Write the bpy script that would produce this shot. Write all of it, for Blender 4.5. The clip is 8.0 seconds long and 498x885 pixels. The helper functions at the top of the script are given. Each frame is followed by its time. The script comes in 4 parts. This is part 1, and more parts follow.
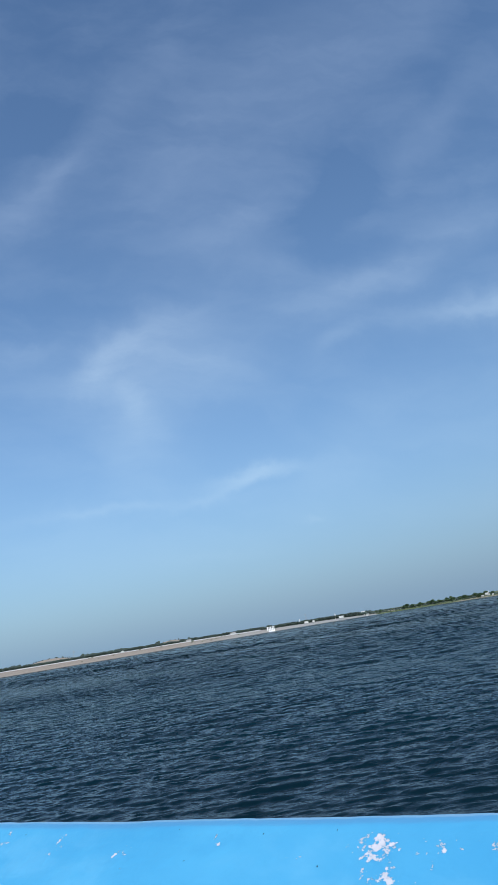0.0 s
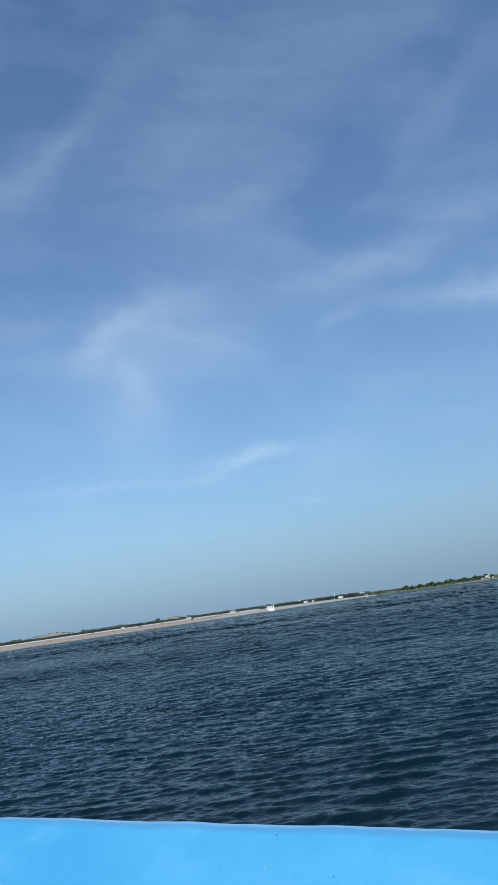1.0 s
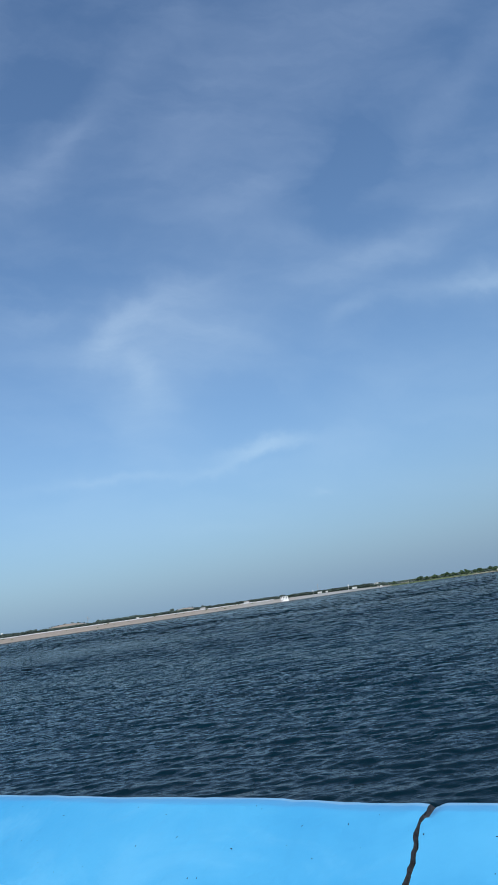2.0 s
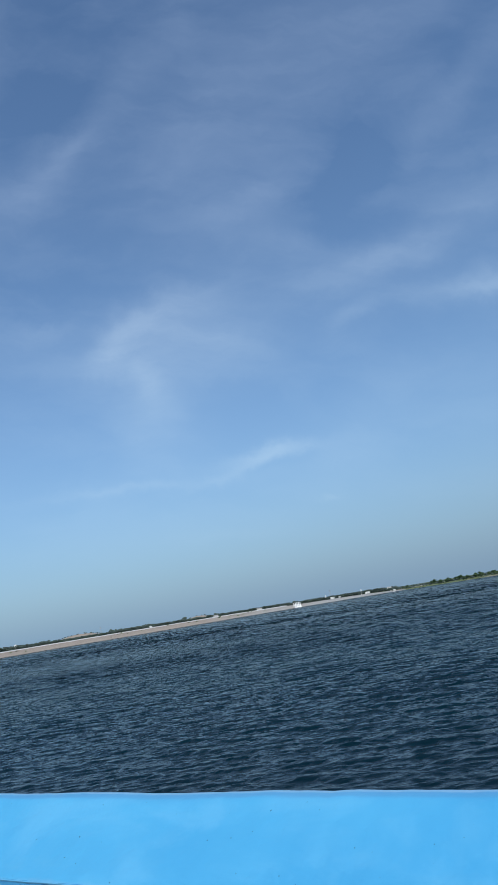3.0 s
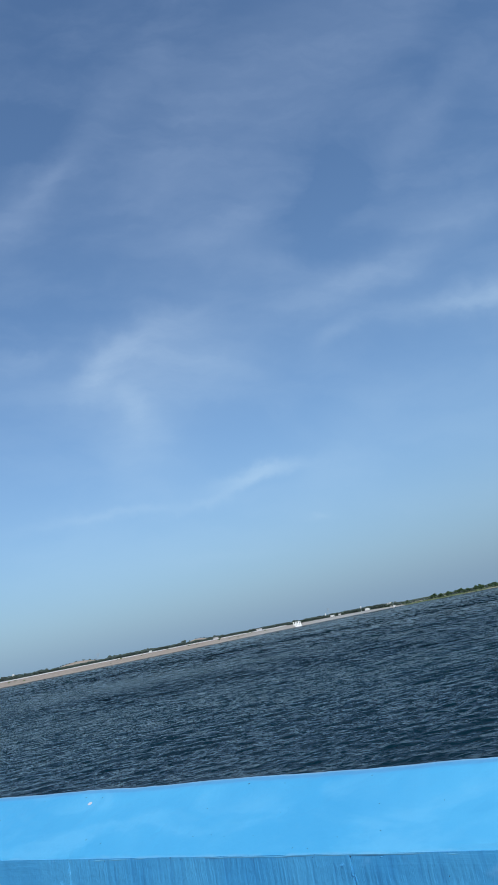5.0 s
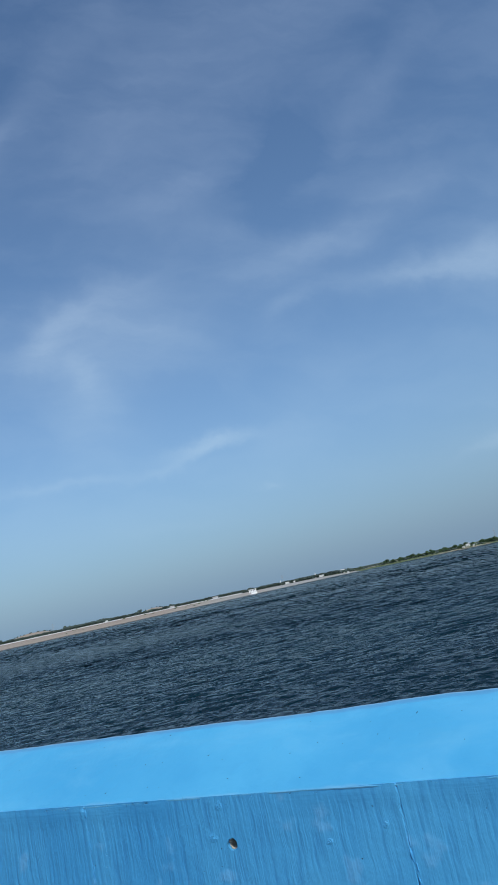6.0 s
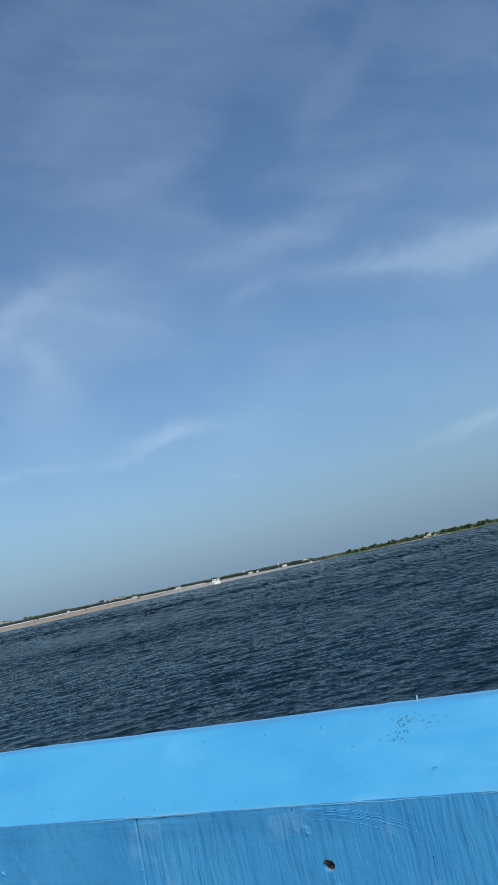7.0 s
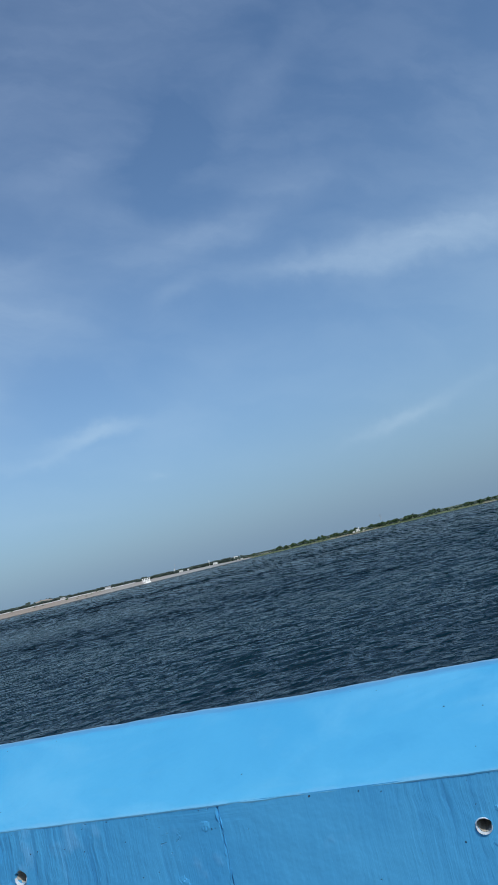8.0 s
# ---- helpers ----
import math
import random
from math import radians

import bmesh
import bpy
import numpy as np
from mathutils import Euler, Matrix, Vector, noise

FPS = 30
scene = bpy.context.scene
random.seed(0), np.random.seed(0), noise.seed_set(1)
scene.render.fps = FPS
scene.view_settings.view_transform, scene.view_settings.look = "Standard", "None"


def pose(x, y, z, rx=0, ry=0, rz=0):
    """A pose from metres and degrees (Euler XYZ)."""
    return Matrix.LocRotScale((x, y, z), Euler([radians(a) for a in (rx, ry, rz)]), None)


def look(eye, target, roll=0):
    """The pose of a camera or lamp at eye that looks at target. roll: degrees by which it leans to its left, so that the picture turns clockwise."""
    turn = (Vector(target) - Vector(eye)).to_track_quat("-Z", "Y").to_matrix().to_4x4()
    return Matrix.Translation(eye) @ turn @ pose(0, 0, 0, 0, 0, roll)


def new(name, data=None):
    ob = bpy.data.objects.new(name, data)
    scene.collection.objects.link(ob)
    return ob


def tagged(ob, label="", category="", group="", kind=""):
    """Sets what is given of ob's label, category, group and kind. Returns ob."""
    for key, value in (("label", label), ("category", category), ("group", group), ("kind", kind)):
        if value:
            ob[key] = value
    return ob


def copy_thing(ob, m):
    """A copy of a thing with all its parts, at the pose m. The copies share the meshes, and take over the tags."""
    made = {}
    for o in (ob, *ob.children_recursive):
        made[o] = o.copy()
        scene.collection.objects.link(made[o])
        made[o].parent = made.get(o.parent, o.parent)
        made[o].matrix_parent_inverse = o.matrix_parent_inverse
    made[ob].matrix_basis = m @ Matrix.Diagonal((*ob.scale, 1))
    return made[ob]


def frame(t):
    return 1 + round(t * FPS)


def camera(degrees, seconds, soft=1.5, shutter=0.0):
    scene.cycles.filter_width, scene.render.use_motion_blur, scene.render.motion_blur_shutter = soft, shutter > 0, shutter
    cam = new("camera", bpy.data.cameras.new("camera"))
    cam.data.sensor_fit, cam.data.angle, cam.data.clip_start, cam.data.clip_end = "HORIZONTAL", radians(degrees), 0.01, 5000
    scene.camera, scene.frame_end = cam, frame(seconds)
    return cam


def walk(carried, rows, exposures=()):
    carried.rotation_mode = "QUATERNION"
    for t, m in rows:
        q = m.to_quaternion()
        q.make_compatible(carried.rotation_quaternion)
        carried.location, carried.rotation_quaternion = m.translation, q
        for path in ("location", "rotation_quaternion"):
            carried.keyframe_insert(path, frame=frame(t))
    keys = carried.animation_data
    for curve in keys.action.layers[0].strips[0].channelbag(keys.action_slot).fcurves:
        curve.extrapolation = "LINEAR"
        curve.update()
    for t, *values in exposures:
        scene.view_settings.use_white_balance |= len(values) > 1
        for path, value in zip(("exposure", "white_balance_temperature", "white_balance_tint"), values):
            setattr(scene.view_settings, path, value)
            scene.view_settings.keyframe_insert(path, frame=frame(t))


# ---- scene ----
cam = camera(38.0, 8.0, soft=1.4)

# the camera leans out of a slow vehicle on the dam's road; parapet top is at z = 1.0
PATH = [
    (0.0, -0.466, -1.408, 1.395, 31.97, 14.61, 9.04),
    (0.5, -3.586, -1.436, 1.436, 31.55, 13.60, 8.73),
    (1.0, -6.711, -1.416, 1.460, 31.68, 13.01, 8.10),
    (1.5, -9.841, -1.413, 1.450, 32.09, 12.51, 7.85),
    (1.7, -11.096, -1.418, 1.444, 32.29, 12.44, 7.85),
    (2.8, -18.027, -1.488, 1.422, 33.09, 12.78, 8.92),
    (3.0, -19.291, -1.500, 1.420, 33.24, 13.12, 9.11),
    (3.5, -22.469, -1.602, 1.430, 33.72, 14.44, 9.48),
    (4.0, -25.668, -1.825, 1.473, 34.01, 15.58, 9.76),
    (4.5, -28.887, -2.071, 1.500, 33.81, 15.70, 10.13),
    (5.0, -32.132, -1.833, 1.402, 32.68, 14.68, 11.00),
    (5.2, -33.439, -1.857, 1.379, 31.95, 14.08, 11.07),
    (6.3, -40.696, -1.776, 1.350, 27.84, 10.82, 12.45),
    (6.5, -42.032, -1.707, 1.353, 27.18, 10.47, 12.59),
    (7.0, -45.398, -1.676, 1.367, 25.72, 10.19, 12.18),
    (7.5, -48.801, -1.502, 1.334, 22.93, 9.76, 12.89),
    (8.0, -52.243, -1.554, 1.326, 19.88, 8.79, 13.32),
]
walk(cam, [(t, pose(x, y, z, 90 + pitch, roll, yaw)) for t, x, y, z, yaw, pitch, roll in PATH],
     exposures=[(0.0, -0.04), (0.5, -0.12), (1.2, -0.02), (2.8, -0.12), (3.3, -0.11), (4.0, -0.04), (5.0, -0.09), (6.4, -0.26), (8.0, -0.24)])

# ---- light ----
SUN = Vector((0.49, -0.45, 0.75)).normalized()
WATER_Z = -5.3
MODULE = 1.575       # the parapet is drawn on a grid that this many metres make one unit; its top stays at z = 1
EYE = Vector((-26.8, -1.73, 1.41))      # middle of the drive, for laying out the far shore

sun_data = bpy.data.lights.new("sun", "SUN")
sun_data.energy, sun_data.angle, sun_data.color = 3.45, radians(0.53), (1.0, 0.96, 0.9)
sun = new("sun", sun_data)
sun.matrix_world = look(SUN * 60, (0, 0, 0))


class Nodes:
    """Short calls for building a node tree."""

    def __init__(self, tree):
        self.tree = tree
        tree.nodes.clear()

    def put(self, value, socket):
        if isinstance(value, bpy.types.NodeSocket):
            self.tree.links.new(value, socket)
        elif value is not None:
            socket.default_value = value

    def add(self, kind, inputs=(), **props):
        n = self.tree.nodes.new(kind)
        for k, v in props.items():
            setattr(n, k, v)
        for k, v in dict(inputs).items():
            self.put(v, n.inputs[k])
        return n

    def math(self, op, a, b=None, c=None, clamp=False):
        n = self.tree.nodes.new("ShaderNodeMath")
        n.operation, n.use_clamp = op, clamp
        for i, v in enumerate((a, b, c)):
            self.put(v, n.inputs[i])
        return n.outputs[0]

    def vec(self, op, a, b=None, scale=None):
        n = self.tree.nodes.new("ShaderNodeVectorMath")
        n.operation = op
        self.put(a, n.inputs[0])
        self.put(b, n.inputs[1])
        if scale is not None:
            self.put(scale, n.inputs["Scale"])
        return n.outputs["Value" if op in ("DOT_PRODUCT", "LENGTH") else "Vector"]

    def noise(self, vector, scale, detail=4.0, rough=0.55, distort=0.0, color=False):
        n = self.add("ShaderNodeTexNoise", {"Vector": vector, "Scale": scale, "Detail": detail,
                                            "Roughness": rough, "Distortion": distort})
        return n.outputs["Color" if color else "Fac"]

    def mapping(self, vector, loc=(0, 0, 0), rot=(0, 0, 0), scale=(1, 1, 1), kind="POINT"):
        n = self.add("ShaderNodeMapping", {"Vector": vector, "Location": loc, "Rotation": rot, "Scale": scale})
        n.vector_type = kind
        return n.outputs[0]

    def step(self, value, lo, hi, a=0.0, b=1.0):
        n = self.add("ShaderNodeMapRange", {"Value": value, "From Min": lo, "From Max": hi, "To Min": a, "To Max": b})
        n.interpolation_type = "SMOOTHSTEP"
        return n.outputs[0]

    def mix(self, fac, a, b, blend="MIX"):
        n = self.add("ShaderNodeMix", data_type="RGBA", blend_type=blend)
        for i, v in ((0, fac), (6, a), (7, b)):
            self.put(v, n.inputs[i])
        return n.outputs[2]

    def bump(self, height, strength, distance, normal=None):
        n = self.add("ShaderNodeBump", {"Height": height, "Strength": strength, "Distance": distance})
        if normal is not None:
            self.put(normal, n.inputs["Normal"])
        return n.outputs[0]


# wisps of high cloud: across, down (thousandths of the field in front of the dam), lean in degrees, half length, half width, weight
CLOUDS_HIGH = [
    (0.560, 0.110, 28, 0.300, 0.110, 0.45), (0.200, 0.190, 48, 0.150, 0.040, 0.30),
    (0.035, 0.365, 42, 0.110, 0.044, 0.52), (0.100, 0.310, 44, 0.080, 0.020, 0.26), (0.770, 0.220, 52, 0.140, 0.030, 0.35),
    (0.440, 0.385, 30, 0.130, 0.030, 0.40), (0.330, 0.330, 20, 0.200, 0.110, 0.25),
    (0.640, 0.505, 18, 0.150, 0.034, 0.75), (0.850, 0.545, 7, 0.170, 0.026, 0.75),
    (0.480, 0.480, 5, 0.120, 0.035, 0.30), (1.020, 0.505, 13, 0.150, 0.036, 0.95),
    (1.190, 0.460, 12, 0.160, 0.045, 0.70), (0.830, 0.400, 25, 0.120, 0.035, 0.40),
    (0.580, 0.350, 60, 0.130, 0.070, -0.40), (0.060, 0.250, 20, 0.090, 0.060, -0.30),
    # 1.500: veil added right of the view to brighten the water's reflection
    (0.820, 0.060, 40, 0.100, 0.050, -0.35), (1.500, 0.420, 12, 0.320, 0.240, 1.10),
]
CLOUDS_LOW = [
    (0.215, 0.628, 22, 0.120, 0.056, 0.50), (0.160, 0.665, 30, 0.060, 0.034, 0.42),
    (0.225, 0.735, -68, 0.085, 0.066, 0.42), (0.240, 0.815, -60, 0.080, 0.075, 0.34),
    (0.275, 0.665, 12, 0.120, 0.070, 0.36), (0.235, 0.598, 24, 0.105, 0.024, 0.42),
    (0.152, 0.655, 46, 0.050, 0.026, 0.42), (0.222, 0.712, -60, 0.040, 0.024, 0.46), (0.330, 0.610, 30, 0.060, 0.090, 0.22),
    (0.030, 0.630, 8, 0.070, 0.018, 0.45), (0.060, 0.680, 6, 0.080, 0.025, 0.35),
    (0.440, 0.842, 13, 0.070, 0.013, 1.10), (0.385, 0.872, 20, 0.060, 0.009, 0.48),
    (0.200, 0.905, 6, 0.200, 0.010, 0.38), (0.570, 0.828, 4, 0.070, 0.030, 0.30),
    (0.545, 0.922, 5, 0.018, 0.006, 0.45), (0.580, 0.602, 28, 0.045, 0.016, 0.55),
    (0.370, 0.620, 10, 0.120, 0.080, 0.30), (0.360, 0.990, 4, 0.100, 0.012, 0.15),
    (1.030, 0.822, 20, 0.075, 0.015, 1.00), (0.940, 0.862, 25, 0.055, 0.010, 0.50),
    (1.150, 0.760, 22, 0.090, 0.018, 0.30), (0.650, 0.720, 30, 0.090, 0.040, 0.20),
]


def build_world():
    world = bpy.data.worlds.new("sky")
    scene.world = world
    world.use_nodes = True
    n = Nodes(world.node_tree)
    sky = n.add("ShaderNodeTexSky", sky_type="NISHITA", sun_disc=False)
    sky.sun_elevation = math.asin(SUN.z)
    sky.sun_rotation = math.atan2(SUN.x, SUN.y)
    sky.air_density, sky.dust_density, sky.ozone_density, sky.altitude = 1.0, 1.2, 2.5, 100
    way = n.add("ShaderNodeTexCoord").outputs["Generated"]
    turn = pose(0, 0, 0, 90 + 14.61, 9.04, 31.97).to_3x3()
    right, up, ahead = turn.col[0], turn.col[1], -turn.col[2]
    rise = n.add("ShaderNodeSeparateXYZ", {"Vector": way}).outputs["Z"]
    depth = n.math("MAXIMUM", n.vec("DOT_PRODUCT", way, tuple(ahead)), 0.12)
    across = n.math("MULTIPLY_ADD", n.math("DIVIDE", n.vec("DOT_PRODUCT", way, tuple(right)), depth), 1.281, 0.441)
    down = n.math("MULTIPLY_ADD", n.math("DIVIDE", n.vec("DOT_PRODUCT", way, tuple(up)), depth), -1.281, 0.784)
    flat = n.add("ShaderNodeCombineXYZ", {"X": across, "Y": down}).outputs[0]
    # curl the edges of the wisps
    wobble = n.vec("SUBTRACT", n.noise(flat, 5.0, 3, 0.6, color=True), (0.5, 0.5, 0.5))
    fine = n.vec("SUBTRACT", n.noise(flat, 16.0, 4, 0.6, color=True), (0.5, 0.5, 0.5))
    bent = n.vec("ADD", n.vec("ADD", flat, n.vec("SCALE", wobble, scale=0.045)), n.vec("SCALE", fine, scale=0.04))
    total = None
    for cx, cy, lean, half_l, half_w, weight in CLOUDS_HIGH + [(c[0] + 0.015, *c[1:]) for c in CLOUDS_LOW]:
        m = n.mapping(bent, (cx, cy, 0), (0, 0, -radians(lean)), (half_l, half_w, 1), "TEXTURE")
        puff = n.math("EXPONENT", n.math("MULTIPLY", n.vec("DOT_PRODUCT", m, m), -1.0))
        total = n.math("MULTIPLY_ADD", puff, weight, total if total is not None else 0.0)
    fibre = n.noise(n.mapping(bent, rot=(0, 0, radians(24)), scale=(3.0, 13.0, 1.0)), 1.6, 6, 0.62)
    veil = n.noise(n.mapping(bent, rot=(0, 0, radians(46)), scale=(1.1, 2.8, 1.0)), 3.0, 5, 0.55, 0.3)
    veil = n.step(veil, 0.36, 0.70)
    cover = n.math("MULTIPLY", total, n.math("MULTIPLY_ADD", fibre, 1.1, 0.35))
    cover = n.math("ADD", cover, n.math("MULTIPLY", veil, n.step(rise, 0.15, 0.5, 0.22, 0.36)))
    # thin veil and haze thicken towards the horizon
    cover = n.math("MULTIPLY", cover, n.step(rise, 0.02, 0.14))
    cover = n.math("MULTIPLY", cover, 0.36, clamp=True)
    level = n.math("ABSOLUTE", rise)
    clear = n.mix(1.0, sky.outputs[0], (0.86, 1.06, 1.20, 1.0), "MULTIPLY")
    haze = n.math("EXPONENT", n.math("MULTIPLY", level, -5.0))
    light = n.mix(n.math("MULTIPLY", haze, 0.86), clear, (1.95, 3.26, 4.80, 1.0))
    light = n.mix(cover, light, n.mix(n.step(rise, 0.15, 0.6), (4.4, 6.1, 7.7, 1.0), (3.3, 4.4, 6.3, 1.0)))
    murk = n.math("EXPONENT", n.math("MULTIPLY", level, n.step(across, -0.2, 1.1, -20.0, -10.0)))
    light = n.mix(n.math("MULTIPLY", murk, n.step(across, -0.4, 1.0, 0.22, 0.68)), light, (1.72, 2.56, 3.55, 1.0))
    back = n.add("ShaderNodeBackground", {"Color": light, "Strength": 0.13})
    out = n.add("ShaderNodeOutputWorld")
    n.put(back.outputs[0], out.inputs[0])


build_world()


# ---- materials ----
def material(name, paint):
    mat = bpy.data.materials.new(name)
    mat.use_nodes = True
    n = Nodes(mat.node_tree)
    shader = n.add("ShaderNodeBsdfPrincipled")
    paint(n, shader)
    n.put(shader.outputs[0], n.add("ShaderNodeOutputMaterial").inputs[0])
    return mat


def place(n):
    return n.add("ShaderNodeNewGeometry").outputs["Position"]


def drawn(n):
    """Position on the parapet's own grid."""
    return n.mapping(place(n), (0, 0, 1 - MODULE), (0, 0, 0), (MODULE, MODULE, MODULE), "TEXTURE")


# clusters of flaked paint on the coping: along, down the slope, half size, weight
FLAKES = [
    (-0.735, 0.034, 0.020, 0.50), (-0.694, 0.030, 0.018, 0.68), (-0.70, 0.066, 0.026, 0.46), (-0.63, 0.038, 0.022, 0.60),
    (-0.56, 0.036, 0.026, 0.62), (-0.67, 0.092, 0.034, 0.42), (-1.10, 0.045, 0.030, 0.52), (-1.24, 0.038, 0.032, 0.50),
    (-0.94, 0.028, 0.024, 0.48), (-0.82, 0.045, 0.026, 0.48), (-1.36, 0.030, 0.030, 0.48),
    (-1.52, 0.053, 0.032, 0.46), (-1.45, 0.022, 0.040, 0.44), (-2.69, 0.028, 0.032, 0.60), (-2.63, 0.045, 0.022, 0.46), (-2.69, 0.066, 0.030, 0.44),
    (-11.94, 0.036, 0.022, 0.45), (-11.75, 0.032, 0.026, 0.47), (-21.961, 0.014, 0.0045, 1.7), (-21.580, 0.030, 0.0045, 1.7), (-31.643, 0.090, 0.0035, 1.0), (-2.46, 0.020, 0.030, 0.50), (-4.81, 0.054, 0.030, 0.42), (-26.95, 0.090, 0.045, 0.43), (-27.04, 0.098, 0.025, 0.43),
]
# a dark smudge, then paint lumps whose shadows are put into the colour
SMUDGE_AND_SHADE = [
    (-14.81, 0.112, 0.0045, 2.0),
    (-29.137, 0.029, 0.022, 0.95), (-29.142, 0.062, 0.018, 0.85), (-29.094, 0.036, 0.020, 0.75), (-29.092, 0.120, 0.014, 0.85),
]


def clusters(n, vector, rows):
    total = None
    for x, s, size, weight in rows:
        m = n.mapping(vector, (x, -s * 0.885, 0), (0, 0, 0), (size * 1.2, size, 1), "TEXTURE")
        spot = n.math("EXPONENT", n.math("MULTIPLY", n.vec("DOT_PRODUCT", m, m), -1.0))
        total = n.math("MULTIPLY_ADD", spot, weight, total if total is not None else 0.0)
    return total


def coping_paint(n, shader):
    p = drawn(n)
    flat = n.vec("MULTIPLY", p, (1, 1, 0))
    worn = n.noise(p, 2.2, 4, 0.6)
    dirt = n.noise(n.mapping(p, scale=(3, 14, 14)), 1.0, 5, 0.65)
    col = n.mix(n.step(worn, 0.3, 0.7), (0.060, 0.352, 0.62, 1), (0.085, 0.41, 0.67, 1))
    col = n.mix(n.math("MULTIPLY", n.step(dirt, 0.56, 0.78), 0.28), col, (0.13, 0.42, 0.62, 1))
    # cloudy brush smears, chalky along both edges
    smear = n.noise(n.mapping(p, rot=(0, 0, radians(25)), scale=(5, 9, 9)), 1.0, 4, 0.6, 0.6)
    col = n.mix(n.math("MULTIPLY", n.step(smear, 0.46, 0.70), 0.40), col, (0.15, 0.48, 0.72, 1))
    col = n.mix(n.math("MULTIPLY", n.step(smear, 0.30, 0.44, 1.0, 0.0), 0.30), col, (0.045, 0.31, 0.58, 1))
    edge = n.add("ShaderNodeSeparateXYZ", {"Vector": p}).outputs["Y"]
    frayed = n.math("MULTIPLY_ADD", n.noise(n.mapping(p, scale=(16, 40, 40)), 1.0, 4, 0.65), 0.016, edge)
    # flat top: its weaker sunlight put into the colour as a darker blue
    col = n.mix(n.math("MULTIPLY", n.step(frayed, 0.004, 0.012), 0.55), col, (0.085, 0.29, 0.53, 1))
    col = n.mix(n.math("MULTIPLY", n.step(frayed, 0.021, 0.027), 0.45), col, (0.34, 0.50, 0.66, 1))
    col = n.mix(n.math("MULTIPLY", n.step(frayed, -0.137, -0.131, 1.0, 0.0), 0.35), col, (0.24, 0.47, 0.66, 1))
    # bare cement in flakes
    grain = n.noise(p, 78.0, 5, 0.66)
    grain2 = n.noise(p, 120.0, 3, 0.6)
    near = clusters(n, flat, FLAKES)
    near = n.math("ADD", near, n.math("MULTIPLY", n.step(n.noise(p, 1.4, 2, 0.5), 0.62, 0.75), 0.12))
    flake = n.math("ADD", n.math("MULTIPLY", near, 0.40), n.math("MULTIPLY_ADD", grain2, 0.25, grain))
    flake = n.step(flake, 0.915, 0.93)
    cement = n.mix(grain2, (0.46, 0.48, 0.54, 1), (0.76, 0.73, 0.76, 1))
    col = n.mix(flake, col, cement)
    # pin holes and dark grains
    rough = n.vec("ADD", p, n.vec("SCALE", n.noise(p, 180.0, 2, 0.5, color=True), scale=0.005))
    cell = n.add("ShaderNodeTexVoronoi", {"Vector": rough, "Scale": 20.0, "Randomness": 1.0}, voronoi_dimensions="2D")
    pick = n.add("ShaderNodeSeparateColor", {"Color": cell.outputs["Color"]})
    size = n.math("MULTIPLY_ADD", pick.outputs[0], 0.014, 0.007)
    dot = n.math("MULTIPLY", n.math("LESS_THAN", cell.outputs["Distance"], size),
                 n.math("GREATER_THAN", pick.outputs[1], n.math("SUBTRACT", n.step(n.noise(p, 0.9, 2), 0.38, 0.62, 0.82, 0.38), n.step(edge, -0.135, -0.12, 0.35, 0.0))))
    # smudge and the lumps' painted shadows, also set as dents
    smudge_shade = n.step(n.math("ADD", n.math("MULTIPLY", clusters(n, flat, SMUDGE_AND_SHADE), 0.20), n.noise(p, 240.0, 3, 0.6)), 0.76, 0.80)
    col = n.mix(dot, col, (0.003, 0.016, 0.035, 1))
    col = n.mix(n.math("MULTIPLY", smudge_shade, 0.75), col, (0.03, 0.14, 0.26, 1))
    dot = n.math("MAXIMUM", dot, smudge_shade)
    h = n.math("ADD", n.math("MULTIPLY", n.noise(p, 11.0, 4, 0.55), 1.5), n.math("MULTIPLY", n.noise(p, 30.0, 5, 0.6), 0.40))
    h = n.math("SUBTRACT", h, n.math("MULTIPLY", n.math("ADD", flake, dot), 0.35))
    n.put(col, shader.inputs["Base Color"])
    n.put(n.math("MULTIPLY_ADD", worn, 0.2, n.math("MULTIPLY_ADD", flake, 0.3, 0.36)), shader.inputs["Roughness"])
    n.put(n.bump(h, 0.75, 0.0063), shader.inputs["Normal"])


